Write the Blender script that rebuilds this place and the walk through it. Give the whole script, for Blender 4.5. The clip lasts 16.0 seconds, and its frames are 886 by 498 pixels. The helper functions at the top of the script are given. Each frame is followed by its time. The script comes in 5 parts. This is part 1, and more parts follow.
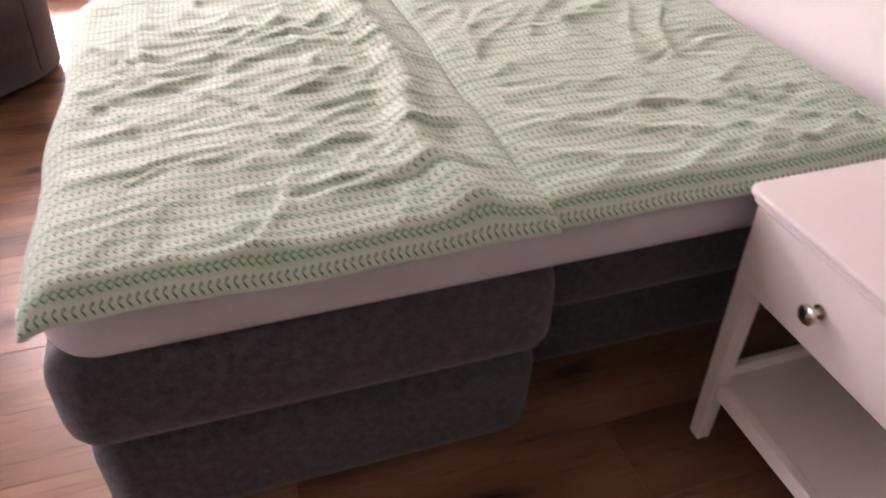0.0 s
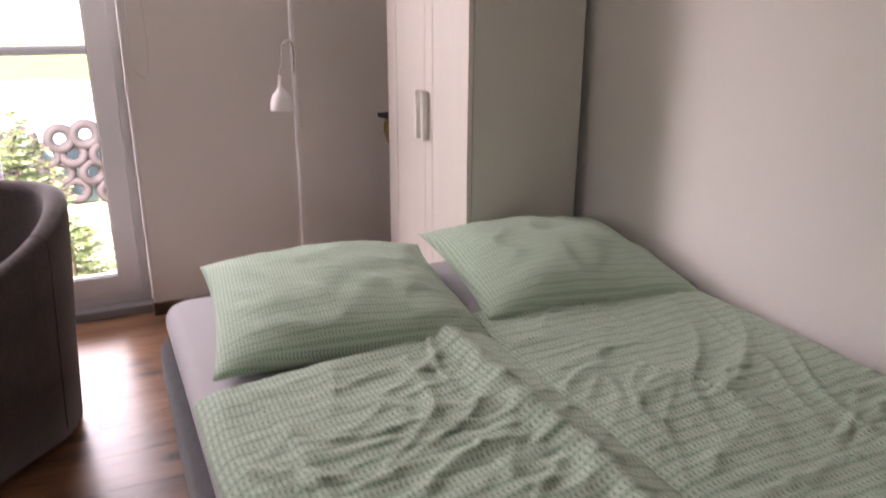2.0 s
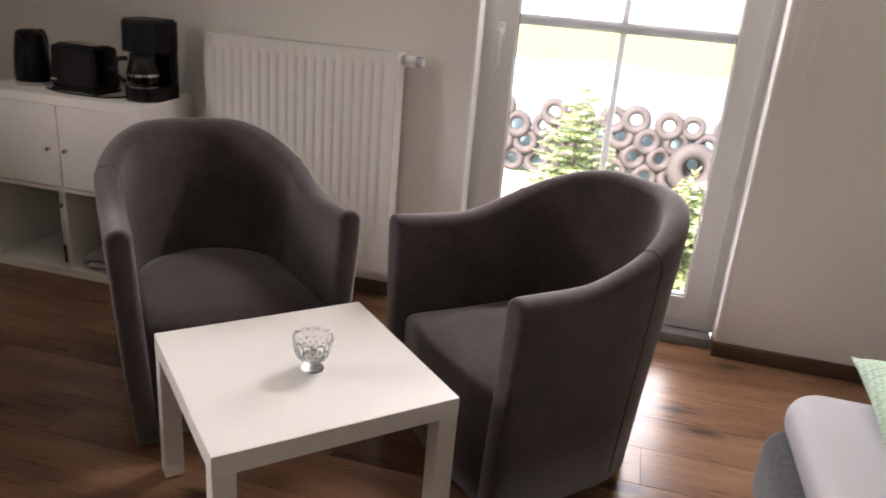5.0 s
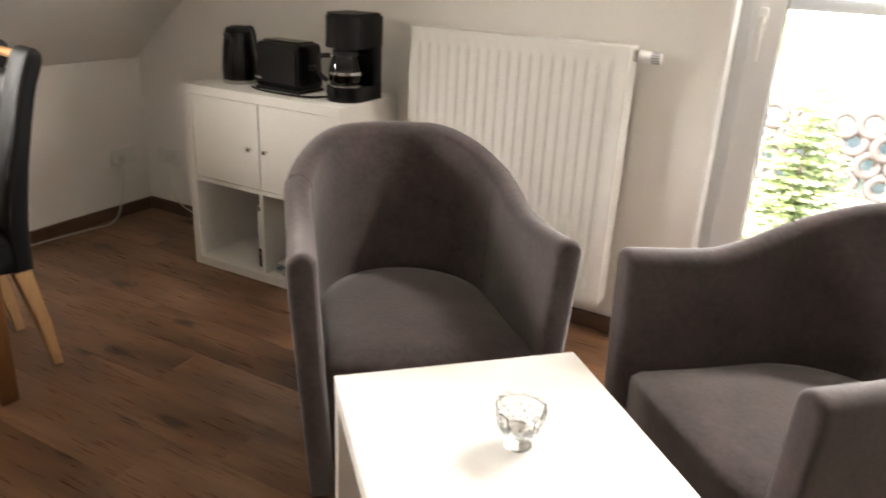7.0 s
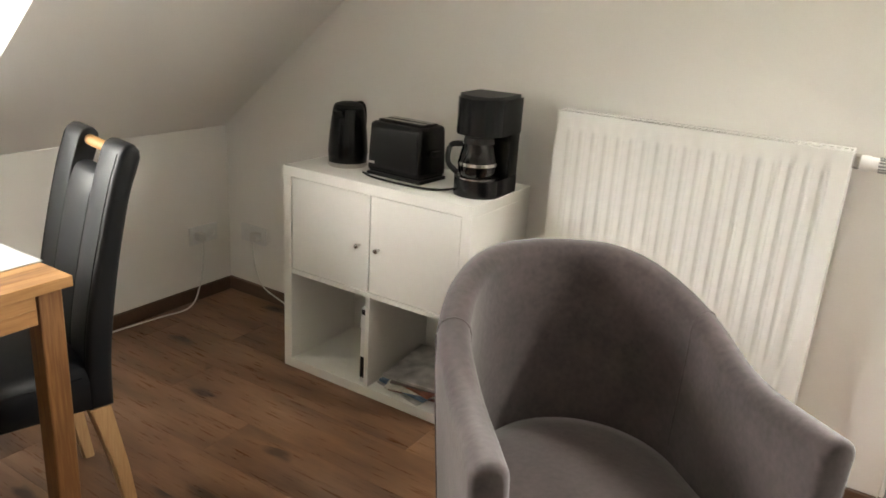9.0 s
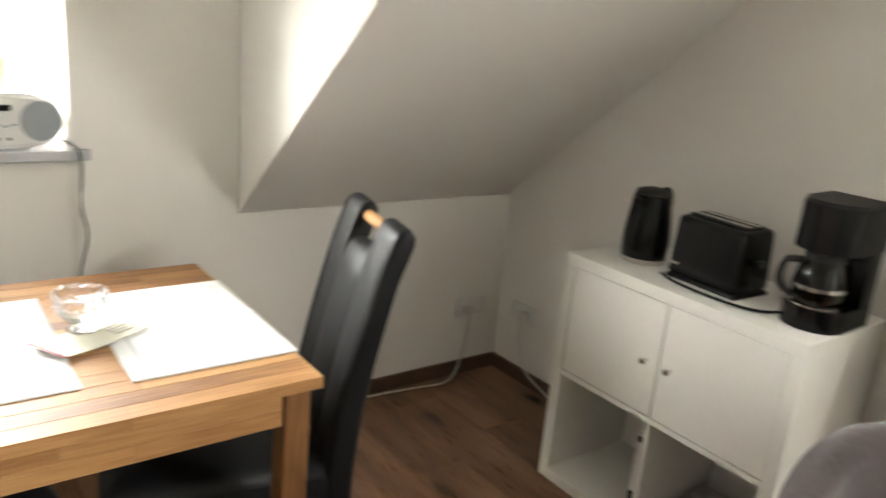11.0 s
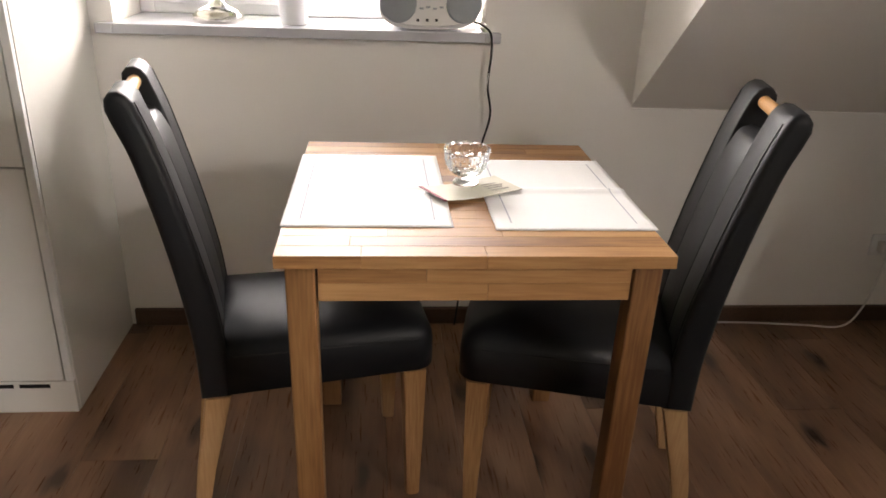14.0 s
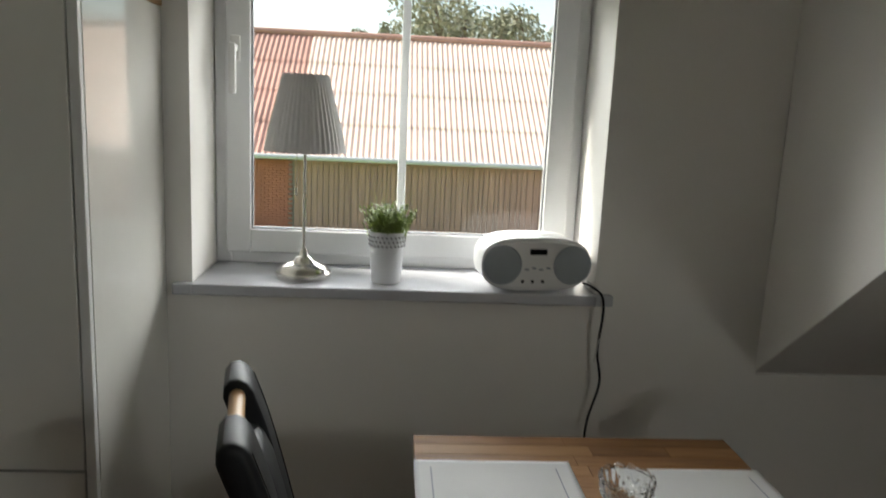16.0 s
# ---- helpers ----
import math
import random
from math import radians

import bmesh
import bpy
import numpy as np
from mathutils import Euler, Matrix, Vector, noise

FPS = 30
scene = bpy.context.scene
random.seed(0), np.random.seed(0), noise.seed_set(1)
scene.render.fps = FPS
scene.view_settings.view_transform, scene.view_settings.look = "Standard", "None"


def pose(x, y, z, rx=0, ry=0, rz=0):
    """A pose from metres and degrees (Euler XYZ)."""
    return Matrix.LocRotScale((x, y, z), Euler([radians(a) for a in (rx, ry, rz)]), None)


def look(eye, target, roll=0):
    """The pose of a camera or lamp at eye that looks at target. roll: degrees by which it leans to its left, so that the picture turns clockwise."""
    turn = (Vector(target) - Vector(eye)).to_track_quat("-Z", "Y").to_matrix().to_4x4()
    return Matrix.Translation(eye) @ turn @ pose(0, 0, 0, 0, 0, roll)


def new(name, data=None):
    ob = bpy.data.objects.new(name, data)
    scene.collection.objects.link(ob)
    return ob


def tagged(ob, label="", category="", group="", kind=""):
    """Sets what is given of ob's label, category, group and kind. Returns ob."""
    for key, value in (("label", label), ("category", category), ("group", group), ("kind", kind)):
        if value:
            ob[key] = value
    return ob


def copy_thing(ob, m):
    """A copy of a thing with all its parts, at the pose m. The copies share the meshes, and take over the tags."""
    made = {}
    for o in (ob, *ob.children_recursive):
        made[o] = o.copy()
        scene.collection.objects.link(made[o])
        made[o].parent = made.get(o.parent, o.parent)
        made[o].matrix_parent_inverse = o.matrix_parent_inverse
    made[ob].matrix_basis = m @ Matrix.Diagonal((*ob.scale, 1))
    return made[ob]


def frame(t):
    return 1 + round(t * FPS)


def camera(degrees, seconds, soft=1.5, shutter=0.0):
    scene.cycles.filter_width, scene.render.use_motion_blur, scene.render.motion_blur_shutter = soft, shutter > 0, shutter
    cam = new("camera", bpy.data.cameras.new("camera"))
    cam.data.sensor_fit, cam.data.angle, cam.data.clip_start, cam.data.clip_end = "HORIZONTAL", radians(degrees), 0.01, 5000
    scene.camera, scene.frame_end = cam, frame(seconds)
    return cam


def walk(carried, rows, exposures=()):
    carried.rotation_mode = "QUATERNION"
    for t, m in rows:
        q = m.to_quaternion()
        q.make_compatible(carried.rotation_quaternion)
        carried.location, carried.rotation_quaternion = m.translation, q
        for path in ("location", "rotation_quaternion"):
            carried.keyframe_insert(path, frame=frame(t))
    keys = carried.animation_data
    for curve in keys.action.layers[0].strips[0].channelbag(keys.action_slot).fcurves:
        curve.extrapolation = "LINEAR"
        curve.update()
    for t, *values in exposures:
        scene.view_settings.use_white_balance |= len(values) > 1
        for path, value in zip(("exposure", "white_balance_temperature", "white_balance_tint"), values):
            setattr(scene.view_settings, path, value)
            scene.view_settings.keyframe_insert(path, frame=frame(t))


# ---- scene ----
cam = camera(61.2, 16.0, soft=1.6, shutter=0.4)
PATH = [
    (0, (0.033, 0.34, 1.216), (0.517, 1.855, 0.004), 0.3),
    (0.5, (-0.072, 0.441, 1.247), (0.402, 2.031, 0.13), 0.7),
    (1, (-0.213, 0.544, 1.292), (0.364, 2.224, 0.373), 0.6),
    (1.5, (-0.328, 0.642, 1.361), (0.417, 2.322, 0.573), 0.6),
    (2, (-0.394, 0.784, 1.409), (0.415, 2.501, 0.778), 0.2),
    (2.5, (-0.495, 0.937, 1.459), (0.221, 2.73, 0.937), -1.4),
    (3, (-0.61, 1.057, 1.475), (-0.081, 2.933, 1.029), -2.1),
    (3.5, (-0.721, 1.118, 1.468), (-0.323, 3.038, 1.072), -1.7),
    (4, (-0.728, 1.209, 1.429), (-0.604, 3.147, 0.95), 0.8),
    (4.5, (-0.68, 1.314, 1.385), (-0.911, 3.212, 0.798), 3.1),
    (4.7, (-0.683, 1.347, 1.361), (-1.006, 3.215, 0.723), 4.0),
    (6.8, (-0.896, 1.759, 1.302), (-1.702, 3.419, 0.531), 3.0),
    (7, (-0.913, 1.76, 1.284), (-1.797, 3.401, 0.558), 2.9),
    (7.5, (-0.989, 1.83, 1.311), (-2.011, 3.397, 0.604), 2.0),
    (7.8, (-1.092, 1.859, 1.303), (-2.116, 3.428, 0.604), 2.7),
    (8, (-1.165, 1.879, 1.326), (-2.177, 3.462, 0.642), 3.3),
    (8.2, (-1.241, 1.897, 1.336), (-2.226, 3.51, 0.684), 3.5),
    (10.3, (-1.652, 2.253, 1.392), (-2.834, 3.749, 0.786), 4.4),
    (10.5, (-1.694, 2.26, 1.393), (-2.957, 3.693, 0.799), 4.6),
    (10.6, (-1.708, 2.257, 1.393), (-3.01, 3.658, 0.807), 4.6),
    (11, (-1.75, 2.262, 1.386), (-3.281, 3.42, 0.825), 5.0),
    (11.5, (-1.736, 2.315, 1.367), (-3.527, 2.979, 0.771), 4.9),
    (12, (-1.713, 2.347, 1.347), (-3.56, 2.731, 0.682), 3.6),
    (12.5, (-1.707, 2.346, 1.324), (-3.555, 2.591, 0.599), 3.0),
    (13, (-1.696, 2.348, 1.293), (-3.524, 2.55, 0.507), 2.9),
    (13.5, (-1.69, 2.348, 1.27), (-3.509, 2.541, 0.462), 2.5),
    (14, (-1.71, 2.335, 1.273), (-3.538, 2.51, 0.48), 2.3),
    (14.5, (-1.777, 2.304, 1.307), (-3.618, 2.47, 0.542), 2.4),
    (15, (-1.919, 2.234, 1.355), (-3.794, 2.438, 0.689), 3.5),
    (15.5, (-2.01, 2.135, 1.405), (-3.933, 2.346, 0.896), 3.0),
    (16, (-2.05, 2.095, 1.465), (-4.01, 2.236, 1.093), 2.7),
]
EXPOSURES = [
    (0.0, 3.6, 7400, 44), (0.5, 3.45, 7400, 46), (1.0, 2.85, 7300, 40), (2.0, 2.35, 7300, 34), (3.0, 2.05, 7100, 22), (3.5, 1.9, 7100, 21), (4.0, 1.9, 7200, 20), (4.7, 2.25, 7300, 22),
    (7.0, 3.4, 7700, 14), (8.2, 3.55, 7500, 10), (10.5, 3.95, 7300, 8), (11.2, 3.2, 7200, 8), (12.0, 2.35, 7000, 12), (13.5, 2.8, 7700, 20), (14.5, 2.75, 7400, 14),
    (15.3, 1.8, 7300, 14), (16.0, 1.05, 6900, 6),
]
walk(cam, [(t, look(eye, target, roll)) for t, eye, target, roll in PATH], EXPOSURES)

# ---- daylight: hazy sky through the terrace door and the dormer window ----
SUN_ELEVATION, SUN_TURN = 48.0, 200.0
world = bpy.data.worlds.new("sky")
scene.world = world
world.use_nodes = True
wn = world.node_tree.nodes
sky = wn.new("ShaderNodeTexSky")
sky.sky_type = "NISHITA"
sky.sun_disc = False
sky.sun_elevation = radians(SUN_ELEVATION)
sky.sun_rotation = radians(SUN_TURN)
sky.air_density = 1.0
sky.dust_density = 2.0
wn["Background"].inputs["Strength"].default_value = 0.15
world.node_tree.links.new(sky.outputs["Color"], wn["Background"].inputs["Color"])
sun = new("sun", bpy.data.lights.new("sun", "SUN"))
sun.data.energy, sun.data.angle, sun.data.color = 4.5, radians(10), (1.0, 0.97, 0.93)
sun.matrix_world = look((0, 0, 30), (30 * math.sin(radians(SUN_TURN)) * -1, -30 * math.cos(radians(SUN_TURN)) * -1 * -1, 30 - 30 * math.tan(radians(SUN_ELEVATION))))


def sky_lamp(name, eye, target, wide, high, watts):
    """An area lamp added to stand in for sky light through an opening."""
    d = bpy.data.lights.new(name, "AREA")
    d.shape, d.size, d.size_y, d.energy, d.color = "RECTANGLE", wide, high, watts, (0.95, 0.97, 1.0)
    new(name, d).matrix_world = look(eye, target)


sky_lamp("sky_light_door", (-0.77, 14.0, 5.4), (-0.77, 4.0, 1.0), 24.0, 3.8, 950.0)
sky_lamp("sky_light_door_head", (-0.77, 4.375, 2.045), (-0.77, 3.0, 1.75), 1.0, 0.16, 6.0)
sky_lamp("sky_light_window", (-12.0, 2.12, 5.0), (-3.6, 2.2, 1.2), 28.0, 4.0, 2300.0)


# ---- materials ----
def nodes_of(name):
    m = bpy.data.materials.new(name)
    m.use_nodes = True
    nt = m.node_tree
    return m, nt, nt.nodes, nt.nodes["Principled BSDF"]


def link(nt, a, b):
    nt.links.new(a, b)


def noise_node(nt, coord, scale, detail=4, stretch=None):
    if stretch:
        mp = nt.nodes.new("ShaderNodeMapping")
        mp.inputs["Scale"].default_value = stretch
        link(nt, coord, mp.inputs["Vector"])
        coord = mp.outputs["Vector"]
    n = nt.nodes.new("ShaderNodeTexNoise")
    n.inputs["Scale"].default_value, n.inputs["Detail"].default_value = scale, detail
    link(nt, coord, n.inputs["Vector"])
    return n.outputs["Fac"]


def ramp(nt, fac, stops):
    r = nt.nodes.new("ShaderNodeValToRGB")
    e = r.color_ramp.elements
    while len(e) < len(stops):
        e.new(0.5)
    for el, (p, c) in zip(e, stops):
        el.position, el.color = p, (*c, 1)
    link(nt, fac, r.inputs["Fac"])
    return r.outputs["Color"]


def math_node(nt, op, a, b=None, c=None):
    n = nt.nodes.new("ShaderNodeMath")
    n.operation = op
    for k, v in enumerate((a, b, c)):
        if v is None:
            continue
        if isinstance(v, (int, float)):
            n.inputs[k].default_value = v
        else:
            link(nt, v, n.inputs[k])
    return n.outputs[0]


def mix_color(nt, fac, a, b, blend="MIX"):
    n = nt.nodes.new("ShaderNodeMix")
    n.data_type, n.blend_type = "RGBA", blend
    for sock, v in ((n.inputs[0], fac), (n.inputs[6], a), (n.inputs[7], b)):
        if isinstance(v, (int, float)):
            sock.default_value = v
        elif isinstance(v, tuple):
            sock.default_value = (*v, 1)
        else:
            link(nt, v, sock)
    return n.outputs[2]


def bump(nt, bsdf, height, strength, distance=0.002):
    b = nt.nodes.new("ShaderNodeBump")
    b.inputs["Strength"].default_value, b.inputs["Distance"].default_value = strength, distance
    link(nt, height, b.inputs["Height"])
    link(nt, b.outputs["Normal"], bsdf.inputs["Normal"])


def plain(name, color, rough=0.5, metal=0.0, vary=0.06, fine=60.0, coarse=3.0, relief=0.1, stretch=None, coat=0.0, sheen=0.0):
    """A surface with one base colour, varied at a coarse and a fine scale, and with fine relief."""
    m, nt, n, b = nodes_of(name)
    co = n.new("ShaderNodeTexCoord").outputs["Object"]
    big, small = noise_node(nt, co, coarse, 3, stretch), noise_node(nt, co, fine, 4, stretch)
    both = math_node(nt, "ADD", math_node(nt, "MULTIPLY", big, 0.6), math_node(nt, "MULTIPLY", small, 0.4))
    lo, hi = tuple(max(0, c * (1 - vary)) for c in color), tuple(min(1, c * (1 + vary)) for c in color)
    link(nt, ramp(nt, both, [(0.3, lo), (0.7, hi)]), b.inputs["Base Color"])
    link(nt, math_node(nt, "MULTIPLY_ADD", big, 0.12, rough - 0.06), b.inputs["Roughness"])
    b.inputs["Metallic"].default_value = metal
    b.inputs["Coat Weight"].default_value = coat
    b.inputs["Sheen Weight"].default_value = sheen
    if relief:
        bump(nt, b, small, relief)
    return m


def wood(name, dark, mid, light, along="x", rough=0.45, scale=1.0, knots=False, by_piece=True, spread=0.34, grainy=0.48):
    """Wood with grain along one axis; every piece has its own tone and its own stretch of grain."""
    m, nt, n, b = nodes_of(name)
    co = n.new("ShaderNodeTexCoord").outputs["Object"]
    info = n.new("ShaderNodeObjectInfo").outputs["Random"]
    add = n.new("ShaderNodeVectorMath")
    add.operation = "ADD"
    comb = n.new("ShaderNodeCombineXYZ")
    shift = math_node(nt, "MULTIPLY", info, 37.0)
    for k in range(3):
        link(nt, shift, comb.inputs[k])
    link(nt, co, add.inputs[0])
    link(nt, comb.outputs[0], add.inputs[1])
    st = {"x": (1.4, 24, 24), "y": (24, 1.4, 24), "z": (24, 24, 1.4)}[along]
    st2 = {"x": (1.0, 4, 4), "y": (4, 1.0, 4), "z": (4, 4, 1.0)}[along]
    grain = noise_node(nt, add.outputs[0], 6.0 * scale, 6, st)
    cloud = noise_node(nt, add.outputs[0], 1.6 * scale, 6 if knots else 3, st2)
    fac = math_node(nt, "ADD", math_node(nt, "MULTIPLY", grain, grainy), math_node(nt, "MULTIPLY", cloud, 1 - grainy))
    if by_piece:
        fac = math_node(nt, "ADD", fac, math_node(nt, "MULTIPLY_ADD", info, spread, -spread / 2))
    col = ramp(nt, fac, [(0.3, dark), (0.5, mid), (0.7, light)])
    if knots:
        v = n.new("ShaderNodeTexVoronoi")
        v.voronoi_dimensions = "2D"
        v.inputs["Scale"].default_value = 1.0
        mp = n.new("ShaderNodeMapping")
        mp.inputs["Scale"].default_value = (2.1, 5.5, 1.0)
        link(nt, add.outputs[0], mp.inputs["Vector"])
        wob = n.new("ShaderNodeMix")
        wob.data_type, wob.blend_type = "RGBA", "ADD"
        wob.inputs[0].default_value = 0.22
        nz = n.new("ShaderNodeTexNoise")
        nz.inputs["Scale"].default_value = 4.0
        link(nt, mp.outputs["Vector"], nz.inputs["Vector"])
        link(nt, mp.outputs["Vector"], wob.inputs[6])
        link(nt, nz.outputs["Color"], wob.inputs[7])
        link(nt, wob.outputs[2], v.inputs["Vector"])
        heart = ramp(nt, v.outputs["Distance"], [(0.06, (1, 1, 1)), (0.15, (0, 0, 0))])
        halo = ramp(nt, v.outputs["Distance"], [(0.05, (1, 1, 1)), (0.42, (0, 0, 0))])
        pick = math_node(nt, "GREATER_THAN", v.outputs["Color"], 0.45)
        col = mix_color(nt, math_node(nt, "MULTIPLY", math_node(nt, "MULTIPLY", halo, pick), 0.4), col, dark)
        col = mix_color(nt, math_node(nt, "MULTIPLY", math_node(nt, "MULTIPLY", heart, pick), 0.85), col, tuple(c * 0.3 for c in dark))
    link(nt, col, b.inputs["Base Color"])
    link(nt, math_node(nt, "MULTIPLY_ADD", grain, 0.15, rough - 0.07), b.inputs["Roughness"])
    bump(nt, b, grain, 0.12, 0.001)
    return m


def quilt_cloth(name, ground, tint, thread, period):
    """Cotton with woven chains of small lozenges in rows, alternate rows tinted."""
    m, nt, n, b = nodes_of(name)
    co = n.new("ShaderNodeTexCoord").outputs["UV"]
    sep = n.new("ShaderNodeSeparateXYZ")
    link(nt, co, sep.inputs[0])
    x, y = sep.outputs[0], sep.outputs[1]
    row = math_node(nt, "DIVIDE", y, period)
    f = math_node(nt, "SUBTRACT", math_node(nt, "FRACT", row), 0.5)
    wave = math_node(nt, "MULTIPLY", math_node(nt, "SINE", math_node(nt, "MULTIPLY", x, 2 * math.pi / (period * 1.25))), 0.24)
    l1 = math_node(nt, "ABSOLUTE", math_node(nt, "SUBTRACT", f, wave))
    l2 = math_node(nt, "ABSOLUTE", math_node(nt, "ADD", f, wave))
    near = math_node(nt, "MINIMUM", l1, l2)
    chain = math_node(nt, "LESS_THAN", near, 0.085)
    odd = math_node(nt, "GREATER_THAN", math_node(nt, "FRACT", math_node(nt, "MULTIPLY", row, 0.5)), 0.5)
    dash = math_node(nt, "GREATER_THAN", math_node(nt, "SINE", math_node(nt, "MULTIPLY", x, 4 * math.pi / (period * 1.25))), -0.1)
    on = math_node(nt, "MULTIPLY", chain, math_node(nt, "MAXIMUM", dash, math_node(nt, "MULTIPLY", odd, 0.45)))
    cloud = noise_node(nt, co, 5.0, 3)
    g = mix_color(nt, math_node(nt, "MULTIPLY", odd, 0.45), ground, tint)
    g = mix_color(nt, math_node(nt, "MULTIPLY", cloud, 0.15), g, tuple(c * 0.8 for c in tint))
    link(nt, mix_color(nt, math_node(nt, "MULTIPLY", on, 0.95), g, thread), b.inputs["Base Color"])
    b.inputs["Roughness"].default_value = 0.85
    b.inputs["Sheen Weight"].default_value = 0.15
    bump(nt, b, noise_node(nt, co, 420.0, 2), 0.15, 0.001)
    return m


def glassy(name, color=(1, 1, 1), rough=0.0, thin=False):
    m, nt, n, b = nodes_of(name)
    if thin:
        out = n["Material Output"]
        t, g, mx, fr = (n.new("ShaderNodeBsdfTransparent"), n.new("ShaderNodeBsdfGlossy"), n.new("ShaderNodeMixShader"), n.new("ShaderNodeFresnel"))
        g.inputs["Roughness"].default_value = 0.01
        fr.inputs["IOR"].default_value = 1.35
        t.inputs["Color"].default_value = (*color, 1)
        link(nt, fr.outputs[0], mx.inputs[0])
        link(nt, t.outputs[0], mx.inputs[1])
        link(nt, g.outputs[0], mx.inputs[2])
        link(nt, mx.outputs[0], out.inputs["Surface"])
        return m
    b.inputs["Base Color"].default_value = (*color, 1)
    b.inputs["Transmission Weight"].default_value = 1.0
    b.inputs["Roughness"].default_value = rough
    b.inputs["IOR"].default_value = 1.5
    return m


WALL = plain("wall_paint", (0.83, 0.81, 0.78), 0.9, vary=0.03, fine=220, coarse=1.2, relief=0.22)
CEIL = plain("ceiling_paint", (0.83, 0.81, 0.78), 0.9, vary=0.03, fine=200, coarse=1.0, relief=0.2)
FLOORWOOD = wood("floor_laminate", (0.090, 0.044, 0.023), (0.21, 0.108, 0.060), (0.36, 0.205, 0.122), "x", 0.29, 1.0, knots=True, spread=0.16, grainy=0.15)
SUBFLOOR = plain("subfloor", (0.03, 0.018, 0.012), 0.8)
SKIRT = wood("skirting_wood", (0.06, 0.032, 0.018), (0.10, 0.055, 0.032), (0.14, 0.08, 0.048), "x", 0.5, by_piece=False)
UPVC = plain("white_upvc", (0.78, 0.79, 0.80), 0.35, vary=0.02, relief=0.03)
SEAL = plain("grey_seal", (0.25, 0.25, 0.26), 0.6)
ALU = plain("aluminium_bar", (0.78, 0.79, 0.82), 0.4, 0.0, 0.03, relief=0.03)
SMOKED = glassy("dark_glass", (0.03, 0.028, 0.026))
# Whiter than the wall: strong light on the reveals put into this colour.
LITBEAD = plain("lit_corner_bead", (0.88, 0.88, 0.88), 0.5, vary=0.01)
PANE = glassy("window_glass", thin=True)
CLEAR = glassy("clear_glass", (0.97, 0.98, 0.98))
MARBLE = plain("grey_marble", (0.52, 0.53, 0.57), 0.22, vary=0.1, fine=14, coarse=4, relief=0.02)
WHITEFOIL = plain("white_foil", (0.82, 0.81, 0.775), 0.42, vary=0.02, relief=0.03)
WARDROBE = plain("pale_ash_foil", (0.74, 0.70, 0.65), 0.5, vary=0.03, fine=30, coarse=4, relief=0.06, stretch=(6, 6, 0.6))
WARDSIDE = plain("pale_side_foil", (0.66, 0.645, 0.59), 0.55, vary=0.03, relief=0.05)
GLOSS = plain("gloss_white_lacquer", (0.74, 0.73, 0.69), 0.1, vary=0.02, fine=20, relief=0.015, coat=0.3)
NIGHT = plain("cream_lacquer", (0.74, 0.70, 0.68), 0.35, vary=0.02, relief=0.03)
RADI = plain("radiator_enamel", (0.85, 0.84, 0.81), 0.35, vary=0.02, relief=0.02)
VELVET = plain("mauve_grey_velvet", (0.050, 0.035, 0.035), 0.88, vary=0.5, fine=70, coarse=9, relief=0.4, sheen=0.32)
BOXCLOTH = plain("charcoal_melange", (0.042, 0.044, 0.050), 0.95, vary=0.75, fine=190, coarse=60, relief=0.5, sheen=0.2)
SHEET = plain("pale_grey_jersey", (0.47, 0.465, 0.49), 0.9, vary=0.04, fine=160, coarse=5, relief=0.2)
QUILT = quilt_cloth("green_quilt", (0.49, 0.60, 0.50), (0.33, 0.48, 0.36), (0.05, 0.20, 0.09), 0.018)
PILLOW = quilt_cloth("green_pillow", (0.47, 0.60, 0.48), (0.36, 0.52, 0.40), (0.11, 0.27, 0.15), 0.0145)
LEATHER = plain("black_leather", (0.008, 0.0088, 0.0105), 0.46, vary=0.15, fine=330, coarse=5, relief=0.18)
LEATHER.node_tree.nodes["Principled BSDF"].inputs["Specular IOR Level"].default_value = 0.32
STITCH = plain("black_stitching", (0.006, 0.006, 0.007), 0.7)
ACACIA = wood("oiled_acacia", (0.18, 0.076, 0.026), (0.36, 0.178, 0.066), (0.49, 0.275, 0.118), "y", 0.55, 1.2, spread=0.28, grainy=0.4)
ACACIA_X = wood("oiled_acacia_side", (0.18, 0.076, 0.026), (0.36, 0.178, 0.066), (0.49, 0.275, 0.118), "x", 0.42, 1.2)
ACACIA_Z = wood("oiled_acacia_leg", (0.15, 0.062, 0.022), (0.28, 0.137, 0.052), (0.38, 0.205, 0.088), "z", 0.42, 1.2)
OAKLEG = wood("oak_leg", (0.30, 0.15, 0.06), (0.46, 0.26, 0.12), (0.56, 0.35, 0.18), "z", 0.45, 1.5)
BARWOOD = wood("oak_bar", (0.42, 0.22, 0.08), (0.58, 0.34, 0.15), (0.66, 0.43, 0.22), "x", 0.4, 2.0)
LINEN = plain("white_linen", (0.82, 0.82, 0.82), 0.9, vary=0.03, fine=400, coarse=8, relief=0.2)
LINENLINE = plain("grey_hem_stitch", (0.45, 0.46, 0.52), 0.9)
BLACKPL = plain("black_plastic", (0.005, 0.005, 0.0055), 0.22, vary=0.1, fine=120, relief=0.02)
BLACKMT = plain("matt_black_plastic", (0.007, 0.007, 0.0075), 0.5, relief=0.1)
for black in (BLACKPL, BLACKMT):
    black.node_tree.nodes["Principled BSDF"].inputs["Specular IOR Level"].default_value = 0.28
STEEL = plain("brushed_steel", (0.62, 0.60, 0.57), 0.25, 1.0, 0.05, fine=150, relief=0.03)
NICKEL = plain("satin_nickel", (0.66, 0.63, 0.58), 0.2, 1.0, 0.04, relief=0.02)
